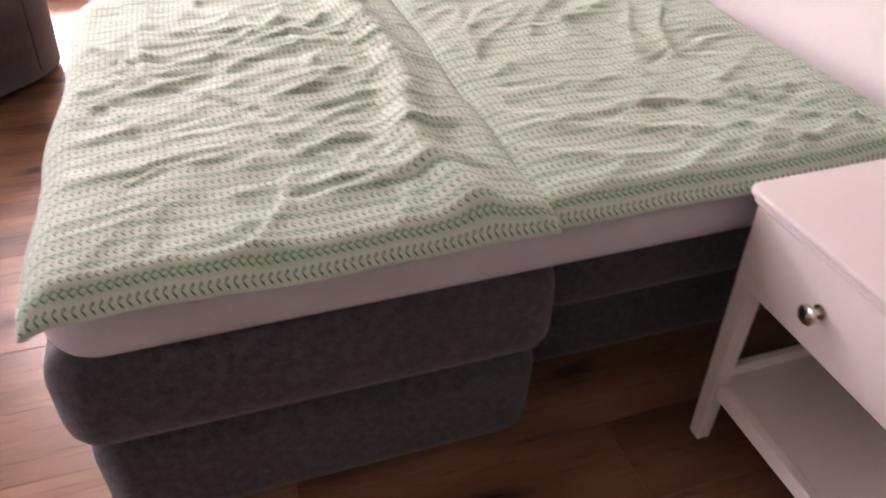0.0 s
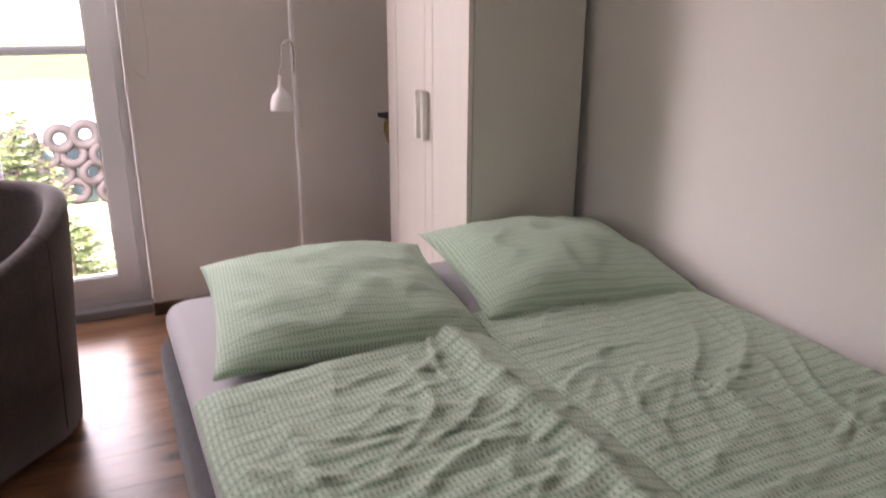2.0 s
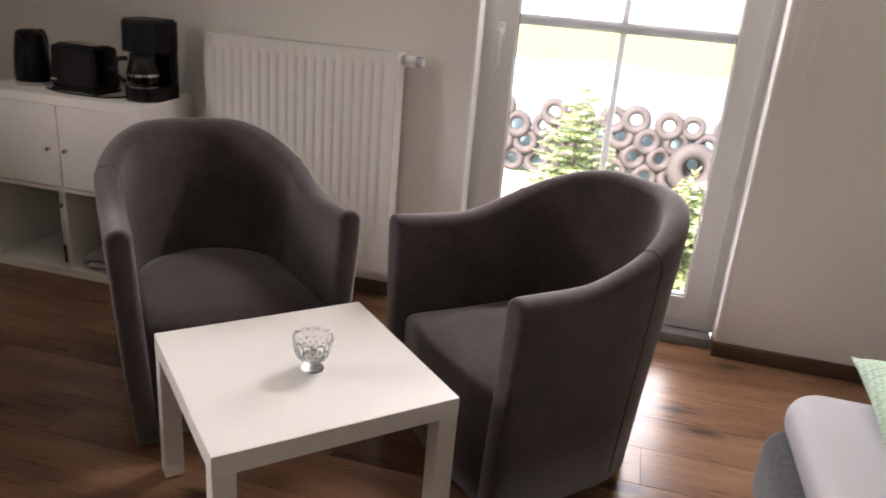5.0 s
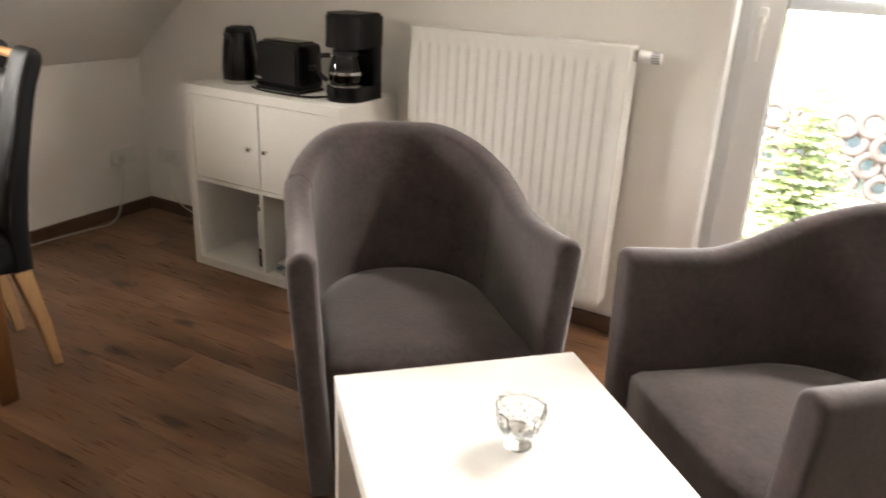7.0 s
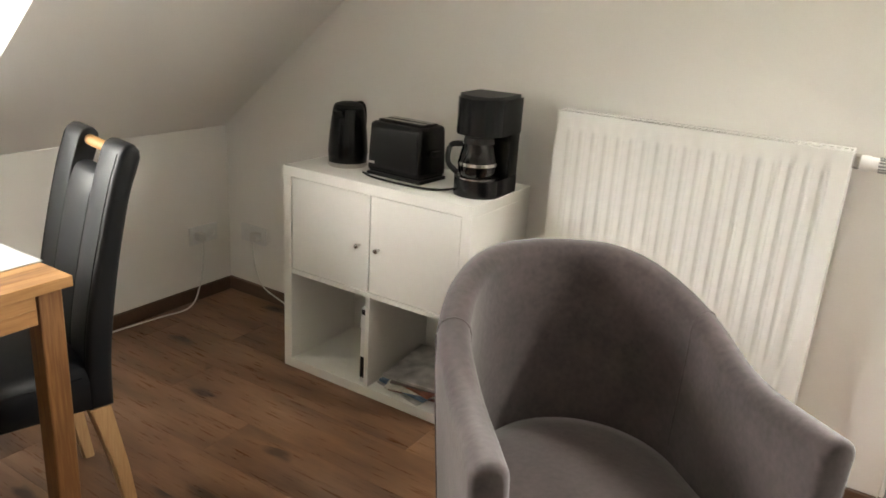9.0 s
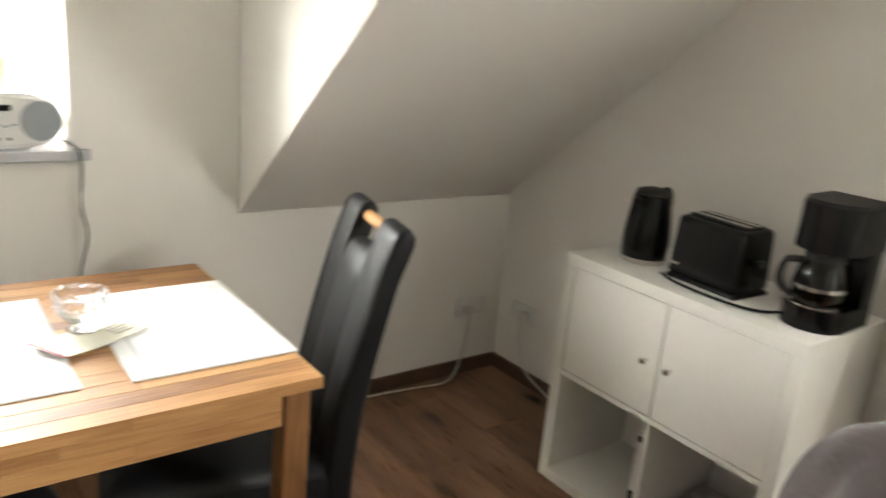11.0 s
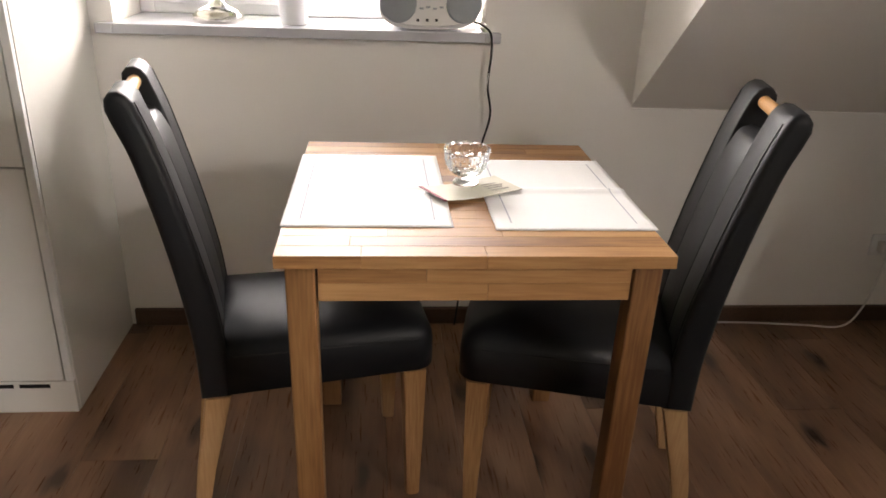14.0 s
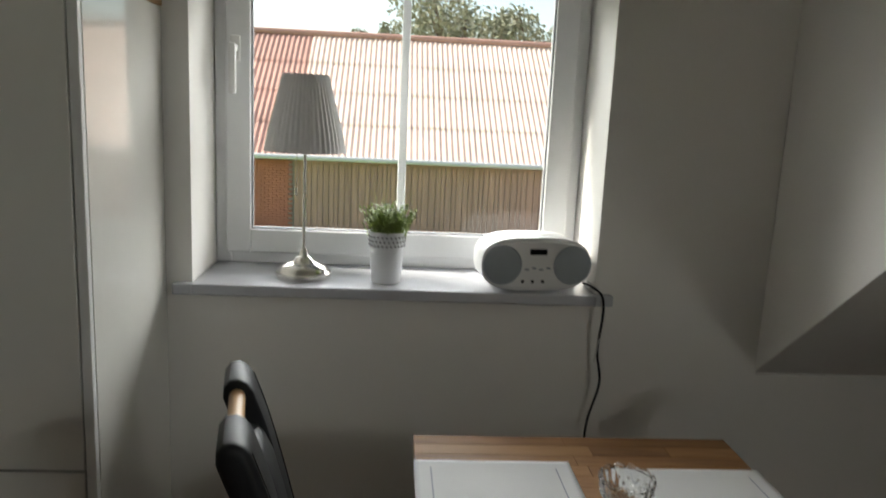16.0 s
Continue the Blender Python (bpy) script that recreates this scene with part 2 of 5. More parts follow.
WHITEPL = plain("white_plastic", (0.75, 0.75, 0.74), 0.35, vary=0.02, relief=0.02)
SPEAKER = plain("grey_speaker_mesh", (0.33, 0.36, 0.39), 0.6, vary=0.2, fine=700, relief=0.5)
SHADE = plain("white_pleated_cloth", (0.76, 0.75, 0.75), 0.85, vary=0.04, relief=0.1)
POTWHITE = plain("white_glazed_metal", (0.78, 0.79, 0.81), 0.3, vary=0.02, relief=0.02)
LEAF = plain("plant_leaf", (0.26, 0.34, 0.08), 0.55, vary=0.4, fine=40, coarse=30)
PAPER = plain("cream_card", (0.62, 0.60, 0.50), 0.7, vary=0.05)
PAPERRED = plain("dark_red_card", (0.22, 0.02, 0.04), 0.6)
INK = plain("grey_ink", (0.30, 0.28, 0.24), 0.7)
CABLEW = plain("white_cable", (0.66, 0.65, 0.62), 0.5)
OLIVE = plain("olive_yellow_glaze", (0.20, 0.17, 0.035), 0.4, vary=0.35, fine=25)
EARTH = plain("dark_grey_slate", (0.05, 0.055, 0.06), 0.7)
def field_strips(name):
    """A green strip of meadow; beyond it a pale crop, haze put into its colour."""
    m, nt, n, b = nodes_of(name)
    co = n.new("ShaderNodeTexCoord").outputs["Object"]
    sep = n.new("ShaderNodeSeparateXYZ")
    link(nt, co, sep.inputs[0])
    edge = math_node(nt, "MULTIPLY_ADD", noise_node(nt, co, 0.08, 3), 10.0, math_node(nt, "SUBTRACT", sep.outputs[1], 88.0))
    far = math_node(nt, "GREATER_THAN", edge, 0.0)
    fine = noise_node(nt, co, 1.5, 5)
    near_c = ramp(nt, fine, [(0.3, (0.14, 0.23, 0.045)), (0.7, (0.25, 0.36, 0.10))])
    far_c = ramp(nt, fine, [(0.3, (0.50, 0.50, 0.36)), (0.7, (0.62, 0.61, 0.47))])
    link(nt, mix_color(nt, far, near_c, far_c), b.inputs["Base Color"])
    b.inputs["Roughness"].default_value = 0.95
    return m


FIELD = field_strips("green_and_pale_fields")
GRAVEL = plain("pale_gravel", (0.40, 0.36, 0.28), 0.95, vary=0.2, fine=12, coarse=0.6)
TARP = plain("pale_blue_sheeting", (0.33, 0.48, 0.53), 0.55, vary=0.1, fine=3, coarse=0.5, stretch=(4, 1, 0.4))
RUBBER = plain("weathered_rubber", (0.045, 0.040, 0.041), 0.8, vary=0.25, fine=12, coarse=2)
SPRUCE = plain("spruce_needles", (0.115, 0.16, 0.065), 0.7, vary=0.45, fine=9, coarse=1.5)
SPRUCETIP = plain("spruce_tips", (0.25, 0.29, 0.14), 0.7, vary=0.35, fine=9, coarse=1.5)
BARK = plain("bark", (0.12, 0.085, 0.06), 0.9, vary=0.3, fine=20)
# Leaf colour paled: distance haze is put into it.
FARLEAF = plain("far_foliage", (0.25, 0.255, 0.17), 0.8, vary=0.35, fine=2, coarse=0.3)
ROOFRED = plain("faded_red_fibre_cement", (0.62, 0.46, 0.37), 0.85, vary=0.2, fine=3, coarse=0.35)
ROOFDARK = plain("old_red_fibre_cement", (0.40, 0.22, 0.17), 0.85, vary=0.25, fine=3, coarse=0.5)
BOARD = plain("weathered_boards", (0.31, 0.19, 0.14), 0.9, vary=0.3, fine=6, coarse=1.2, stretch=(4, 4, 0.3))
BRICK = plain("red_brick", (0.34, 0.125, 0.075), 0.9, vary=0.25, fine=8, coarse=2)
MORTAR = plain("mortar", (0.35, 0.31, 0.27), 0.95)
GUTTER = plain("grey_gutter", (0.42, 0.42, 0.42), 0.5)


# ---- mesh helpers ----
def part(name, bm, material, parent=None, label="", smooth=False, at=None):
    me = bpy.data.meshes.new(name)
    bm.normal_update()
    bm.to_mesh(me)
    bm.free()
    me.materials.append(material)
    if smooth:
        me.polygons.foreach_set("use_smooth", [True] * len(me.polygons))
        if smooth != "all":
            me.set_sharp_from_angle(angle=radians(38))
    ob = new(name, me)
    if at is not None:
        ob.matrix_basis = at
    if parent:
        ob.parent = parent
    if label:
        tagged(ob, label)
    return ob


def thing(name, m, label, category, group=""):
    ob = new(name)
    ob.empty_display_size = 0.1
    ob.matrix_basis = m
    return tagged(ob, label, category, group)


def box(x0, y0, z0, x1, y1, z1, bevel=0.0, segs=2, bm=None, m=None):
    """A box between two corners, its edges rounded; added to bm where one is given."""
    one = bmesh.new()
    bmesh.ops.create_cube(one, size=1)
    for v in one.verts:
        v.co = Vector(((x0 + x1) / 2 + v.co.x * (x1 - x0), (y0 + y1) / 2 + v.co.y * (y1 - y0), (z0 + z1) / 2 + v.co.z * (z1 - z0)))
    if bevel:
        bmesh.ops.bevel(one, geom=one.edges[:], offset=bevel, segments=segs, affect="EDGES", profile=0.6)
    if m is not None:
        one.transform(m)
    return merge(bm, one)


def merge(bm, one):
    if bm is None:
        return one
    tmp = bpy.data.meshes.new("tmp")
    one.to_mesh(tmp)
    one.free()
    bm.from_mesh(tmp)
    bpy.data.meshes.remove(tmp)
    return bm


def lathe(profile, n=32, bm=None, m=None, ripple=None):
    """A body turned round z from (radius, height) pairs, closed at the axis where the radius is 0."""
    one = bmesh.new()
    rings = []
    for r, z in profile:
        if r < 1e-6:
            rings.append([one.verts.new((0, 0, z))])
        else:
            rings.append([one.verts.new(((r + (ripple(a, z) if ripple else 0)) * math.cos(a), (r + (ripple(a, z) if ripple else 0)) * math.sin(a), z)) for a in (2 * math.pi * k / n for k in range(n))])
    for a, b in zip(rings, rings[1:]):
        for k in range(n):
            q = (k + 1) % n
            if len(a) == 1 and len(b) > 1:
                one.faces.new((a[0], b[q], b[k]))
            elif len(b) == 1 and len(a) > 1:
                one.faces.new((a[k], a[q], b[0]))
            elif len(a) > 1:
                one.faces.new((a[k], a[q], b[q], b[k]))
    bmesh.ops.recalc_face_normals(one, faces=one.faces[:])
    if m is not None:
        one.transform(m)
    return merge(bm, one)


def tube(points, r, n=8, bm=None, taper=1.0):
    """A round bar along points."""
    one = bmesh.new()
    pts = [Vector(p) for p in points]
    rings = []
    for k, p in enumerate(pts):
        d = (pts[min(k + 1, len(pts) - 1)] - pts[max(k - 1, 0)]).normalized()
        side = d.cross(Vector((0, 0, 1)) if abs(d.z) < 0.9 else Vector((1, 0, 0))).normalized()
        up = side.cross(d)
        rr = r * (1 + (taper - 1) * k / max(1, len(pts) - 1))
        rings.append([one.verts.new(p + rr * (math.cos(a) * side + math.sin(a) * up)) for a in (2 * math.pi * j / n for j in range(n))])
    for a, b in zip(rings, rings[1:]):
        for j in range(n):
            one.faces.new((a[j], a[(j + 1) % n], b[(j + 1) % n], b[j]))
    one.faces.new(rings[0][::-1])
    one.faces.new(rings[-1])
    bmesh.ops.recalc_face_normals(one, faces=one.faces[:])
    return merge(bm, one)


def smooth_path(points, steps=6):
    """A Catmull-Rom line through points."""
    p = [Vector(q) for q in points]
    p = [2 * p[0] - p[1]] + p + [2 * p[-1] - p[-2]]
    out = []
    for a, b, c, d in zip(p, p[1:], p[2:], p[3:]):
        for k in range(steps):
            t = k / steps
            out.append(0.5 * (2 * b + (c - a) * t + (2 * a - 5 * b + 4 * c - d) * t * t + (3 * b - a - 3 * c + d) * t ** 3))
    return out + [p[-2]]


def prism(outline, axis, lo, hi, bm=None):
    """A flat outline pushed out along an axis from lo to hi."""
    one = bmesh.new()
    def at(p, h):
        return {"x": (h, p[0], p[1]), "y": (p[0], h, p[1]), "z": (p[0], p[1], h)}[axis]
    a, b = [one.verts.new(at(p, lo)) for p in outline], [one.verts.new(at(p, hi)) for p in outline]
    one.faces.new(a)
    one.faces.new(b[::-1])
    for k in range(len(outline)):
        q = (k + 1) % len(outline)
        one.faces.new((a[q], a[k], b[k], b[q]))
    bmesh.ops.recalc_face_normals(one, faces=one.faces[:])
    return merge(bm, one)


def structure(name, bm, material, label="", category="", smooth=False):
    return tagged(part(name, bm, material, smooth=smooth), label, category or name.split("_")[0], kind="structure")


# ---- the room ----
XW, XE, YN, YS, ZC = -4.005, 1.275, 4.29, -1.5, 2.5
KNEE, PITCH = 0.773, 0.83
CHEEK_N, CHEEK_S = 3.135, 0.88
DOOR_L, DOOR_R, DOOR_T = -1.315, -0.222, 2.14
WIN_S, WIN_N, WIN_B, WIN_T = 1.58, 2.655, 0.955, 1.90
XTOP = XW + (ZC - KNEE) / PITCH
FLOOR_BASE = structure("floor", box(XW - 0.35, YS - 0.2, -0.2, XE + 0.3, YN + 0.36, -0.012), SUBFLOOR, "brown wood-look laminate plank floor", "floor")

w = box(XW - 0.35, YN, -0.2, DOOR_L, YN + 0.36, ZC)
box(DOOR_R, YN, -0.2, XE + 0.3, YN + 0.36, ZC, bm=w)
box(DOOR_L, YN, DOOR_T, DOOR_R, YN + 0.36, ZC, bm=w)
box(DOOR_L, YN + 0.02, -0.2, DOOR_R, YN + 0.36, -0.013, bm=w)
structure("wall_north", w, WALL, "warm white painted gable wall with terrace door")
structure("wall_east", box(XE, YS, -0.2, XE + 0.3, YN, ZC), WALL, "plain white painted wall beside the bed")
structure("wall_south", box(XW - 0.35, YS - 0.2, -0.2, XE + 0.3, YS, ZC), WALL, "plain white painted wall")
w = box(XW - 0.35, CHEEK_S, -0.2, XW, WIN_S, ZC)
box(XW - 0.35, WIN_N, -0.2, XW, CHEEK_N, ZC, bm=w)
box(XW - 0.35, WIN_S, -0.2, XW, WIN_N, WIN_B, bm=w)
box(XW - 0.35, WIN_S, WIN_T, XW, WIN_N, ZC, bm=w)
box(XW - 0.35, CHEEK_N, -0.2, XW, YN, KNEE - 0.01, bm=w)
box(XW - 0.35, YS, -0.2, XW, CHEEK_S, KNEE - 0.01, bm=w)
structure("wall_west", w, WALL, "white painted knee wall and dormer front")


def slope(lo, hi):
    dx = 0.35
    return prism([(XW - dx, KNEE - PITCH * dx), (XTOP, ZC), (XTOP, ZC + 0.15), (XW - dx, KNEE - PITCH * dx + 0.3)], "y", lo, hi)


structure("ceiling_slope_north", slope(CHEEK_N, YN), CEIL, "sloping attic ceiling painted white", "ceiling")
structure("ceiling_slope_south", slope(YS, CHEEK_S), CEIL, "sloping attic ceiling painted white", "ceiling")
tri_in = [(XW - 0.34, KNEE - 0.2), (XW + 0.001, KNEE + 0.004), (XTOP - 0.02, ZC - 0.02), (XTOP - 0.02, ZC), (XW - 0.34, ZC)]
structure("wall_dormer_north", prism(tri_in, "y", CHEEK_N + 0.002, CHEEK_N + 0.12), WALL, "white dormer cheek wall", "wall")
structure("wall_dormer_south", prism(tri_in, "y", CHEEK_S - 0.12, CHEEK_S - 0.002), WALL, "white dormer cheek wall", "wall")
structure("ceiling", box(XW - 0.35, YS - 0.2, ZC, XE + 0.3, YN + 0.36, ZC + 0.2), CEIL, "flat white painted ceiling", "ceiling")


def skirting(x0, y0, x1, y1):
    return box(x0, y0, 0.0005, x1, y1, 0.062, 0.003, 1)


structure("baseboard_north_west", skirting(XW + 0.001, YN - 0.016, DOOR_L - 0.002, YN - 0.0005), SKIRT, "brown wood skirting board", "baseboard")
structure("baseboard_north_east", skirting(DOOR_R + 0.002 - 0.016, YN - 0.016, XE - 0.02, YN - 0.0005), SKIRT, "brown wood skirting board", "baseboard")
structure("baseboard_reveal_east", skirting(DOOR_R - 0.014, YN, DOOR_R - 0.0005, YN + 0.075), SKIRT, "brown wood skirting board", "baseboard")
structure("baseboard_reveal_west", skirting(DOOR_L + 0.0005, YN, DOOR_L + 0.014, YN + 0.075), SKIRT, "brown wood skirting board", "baseboard")
structure("baseboard_west", skirting(XW + 0.0005, 1.53, XW + 0.016, YN - 0.018), SKIRT, "brown wood skirting board", "baseboard")
structure("baseboard_east", skirting(XE - 0.016, YS + 0.02, XE - 0.0005, YN - 0.018), SKIRT, "brown wood skirting board", "baseboard")


def framed(name, axis, lo, hi, bottom, top, plane, rim, sash, depth, label, bars, handle_at, sign):
    """A glazed opening: fixed frame, sash, seal, pane, glazing bars and lever handle. plane: inner face; sign: towards the outside."""
    th = tagged(new(name), label, name.split("_")[0], kind="structure")
    th.empty_display_size = 0.1

    def slab(a0, a1, z0, z1, d0, d1, bev=0.004, bm=None):
        p, q = sorted((plane + sign * d0, plane + sign * d1))
        return box(a0, p, z0, a1, q, z1, bev, 2, bm) if axis == "x" else box(p, a0, z0, q, a1, z1, bev, 2, bm)

    def ring(a0, a1, z0, z1, wd, d0, d1, bev=0.004):
        b = slab(a0, a0 + wd, z0, z1, d0, d1, bev)
        slab(a1 - wd, a1, z0, z1, d0, d1, bev, b)
        slab(a0 + wd - 0.001, a1 - wd + 0.001, z0, z0 + wd, d0, d1, bev, b)
        slab(a0 + wd - 0.001, a1 - wd + 0.001, z1 - wd, z1, d0, d1, bev, b)
        return b
    part("window_frame", ring(lo, hi, bottom, top, rim, 0.016, depth), UPVC, th)
    a0, a1, z0, z1 = lo + rim * 0.72, hi - rim * 0.72, bottom + rim * 0.72, top - rim * 0.72
    sa = part("sash", ring(a0, a1, z0, z1, sash, 0.0, depth - 0.01), UPVC, th)
    p0, p1, q0, q1 = a0 + sash, a1 - sash, z0 + sash, z1 - sash
    part("seal", ring(p0 - 0.004, p1 + 0.004, q0 - 0.004, q1 + 0.004, 0.009, 0.012, 0.03, 0.001), SEAL, sa)
    pane = part("pane", slab(p0 - 0.003, p1 + 0.003, q0 - 0.003, q1 + 0.003, 0.03, 0.036, 0), PANE, th)
    pane.visible_shadow = False
    for kind, v, wd, mat in bars:
        if kind == "v":
            part("glazing_bar", slab(v - wd / 2, v + wd / 2, q0, q1, 0.037, 0.045, 0.002), mat, th)
        else:
            part("glazing_bar", slab(p0, p1, v - wd / 2, v + wd / 2, 0.0375, 0.0455, 0.002), mat, th)
    ha, hz, tilt = handle_at
    b = slab(ha - 0.014, ha + 0.014, hz - 0.035, hz + 0.035, -0.012, 0.0, 0.004)
    slab(ha - 0.010, ha + 0.010, hz - 0.010, hz + 0.010, -0.045, -0.012, 0.004, b)
    slab(ha - 0.010, ha + 0.010, hz - 0.125, hz + 0.012, -0.058, -0.040, 0.006, b)
    part("handle", b, WHITEPL, th, "white lever handle", True)
    return th


framed("door_1", "x", DOOR_L + 0.002, DOOR_R - 0.002, 0.045, DOOR_T - 0.002, 4.385, 0.065, 0.095, 0.075, "white glazed terrace door with glazing bars, closed",
       [("v", -0.772, 0.026, ALU), ("h", 1.203, 0.042, ALU)], (-1.232, 1.15, 0), 1)
# White strips added where light falls strongly on the door reveals.
for name, x in (("trim_reveal_west", DOOR_L + 0.0005), ("trim_reveal_east", DOOR_R - 0.0125)):
    structure(name, box(x, YN - 0.004, 0.063, x + 0.012, 4.384, DOOR_T - 0.003, 0.003), LITBEAD, "white reveal lining beside the door, lit brightness in its colour", "trim")
structure("threshold", box(DOOR_L + 0.016, YN + 0.04, 0.0005, DOOR_R - 0.016, 4.47, 0.044, 0.006), SEAL, "grey aluminium door threshold", "threshold")
framed("window_1", "y", WIN_S + 0.003, WIN_N - 0.003, 0.9855, WIN_T - 0.002, -4.25, 0.045, 0.07, 0.07, "white dormer window with one glazing bar, closed",
       [("v", 2.122, 0.024, UPVC)], (1.645, 1.60, 0), -1)
b = box(XW - 0.345, WIN_S + 0.003, 0.9555, XW + 0.03, WIN_N - 0.003, 0.985, 0.004)
box(XW + 0.0005, WIN_S - 0.045, 0.9555, XW + 0.031, WIN_S + 0.004, 0.985, 0.004, bm=b)
box(XW + 0.0005, WIN_N - 0.004, 0.9555, XW + 0.031, WIN_N + 0.045, 0.985, 0.004, bm=b)
structure("window_sill", b, MARBLE, "grey marble window sill", "sill")

# ---- bed corner ----
BX0, BX1, BY0, BY1 = -0.285, 1.225, 1.185, 3.03


def soft_block(x0, y0, z0, x1, y1, z1, r, wob=0.006, segs=5, corner=0.06):
    b = box(x0, y0, z0, x1, y1, z1)
    bmesh.ops.bevel(b, geom=[e for e in b.edges if abs(e.verts[0].co.z - e.verts[1].co.z) > 0.01], offset=corner, segments=8, affect="EDGES", profile=0.5)
    rim = [e for e in b.edges if len(e.link_faces) == 2 and e.calc_face_angle() > 0.9]
    bmesh.ops.bevel(b, geom=rim, offset=r, segments=segs, affect="EDGES", profile=0.5)
    c, h = Vector(((x0 + x1) / 2, (y0 + y1) / 2, (z0 + z1) / 2)), Vector(((x1 - x0) / 2, (y1 - y0) / 2, (z1 - z0) / 2))
    for v in b.verts:
        d = v.co - c
        v.co += Vector((d.x / h.x, d.y / h.y, d.z / h.z * 0.5)) * wob * (noise.noise(v.co * 3.1) + 0.4)
    return b


bed = thing("boxspring_bed", pose(0, 0, 0), "double boxspring bed with charcoal fabric bases and grey sheet", "bed")
part("lower_base", soft_block(BX0 + 0.008, BY0 + 0.02, 0.02, 0.50, BY1, 0.250, 0.055), BOXCLOTH, bed, "", True)
part("upper_base", soft_block(BX0 - 0.004, BY0, 0.250, 0.513, BY1, 0.460, 0.065), BOXCLOTH, bed, "", True)
part("lower_base", soft_block(0.522, BY0 + 0.17, 0.02, BX1 - 0.01, BY1, 0.268, 0.055), BOXCLOTH, bed, "", True)
part("upper_base", soft_block(0.517, BY0 + 0.07, 0.268, BX1, BY1, 0.460, 0.065), BOXCLOTH, bed, "", True)
part("mattress", soft_block(BX0 + 0.02, BY0 - 0.01, 0.455, BX1 + 0.005, BY1, 0.548, 0.04, 0.005, corner=0.08), SHEET, bed, "pale grey fitted sheet over the mattress", True)


def creases(x0, x1, y0, y1, seed, count):
    """Random folds of a crumpled quilt: middle, direction, half length, width, height and bend."""
    rng = random.Random(seed)
    out = []
    for k in range(count):
        lead = rng.random()
        ang = rng.gauss(8, 16) if lead < 0.55 else rng.gauss(118, 14) if lead < 0.85 else rng.uniform(0, 180)
        ln = rng.uniform(0.06, 0.24) * (1.3 if lead > 0.55 else 1.0)
        out.append((rng.uniform(x0, x1), rng.uniform(y0, y1), radians(ang), ln, rng.uniform(0.006, 0.014), rng.uniform(0.002, 0.0085), rng.uniform(-2.2, 2.2)))
    return out


def wrinkle(x, y, seed, folds):
    p = Vector((x + seed * 7.3, y - seed * 3.1, seed))
    z = noise.noise(p * 3.4) * 0.006 + noise.noise(p * 1.5) * 0.010 + noise.noise(p * 14) * 0.0012
    # crumpled cloth: sharp ridges between hollows, drawn out across the bed and bent by a slow drift
    q = Vector((p.x + 0.10 * noise.noise(p * 2.3), p.y + 0.16 * noise.noise(p * 1.9 + Vector((5, 2, 0))), seed))
    for sx, sy, turn, high in ((2.6, 11.0, 0.12, 0.010), (10.0, 3.4, -0.5, 0.0105), (5.5, 20.0, 0.25, 0.0055), (22.0, 8.0, -0.4, 0.0035)):
        u = q.x * math.cos(turn) + q.y * math.sin(turn)
        v = q.y * math.cos(turn) - q.x * math.sin(turn)
        k = 1 - min(1.0, 2.2 * abs(noise.noise(Vector((u * sx, v * sy, seed + sx)))))
        z += high * (k ** 3 - 0.25) * (0.55 + 0.9 * noise.noise(p * 2.1 + Vector((sx, 0, 0))))
    wob = 0.012 * noise.noise(p * 9)
    for cx, cy, a, ln, wd, h, bend in folds:
        dx, dy = x - cx, y - cy
        if abs(dx) > ln + 0.05 or abs(dy) > ln + 0.05:
            continue
        u, v = dx * math.cos(a) + dy * math.sin(a), -dx * math.sin(a) + dy * math.cos(a)
        if abs(u) > ln:
            continue
        v += bend * u * u - wob
        taper = (1 - (u / ln) ** 2)
        q = v / (wd * (0.6 if v > 0 else 1.7))
        if abs(q) < 3:
            z += h * taper * math.exp(-q * q) - h * 0.3 * taper * math.exp(-(q - 1.7) ** 2)
    return z


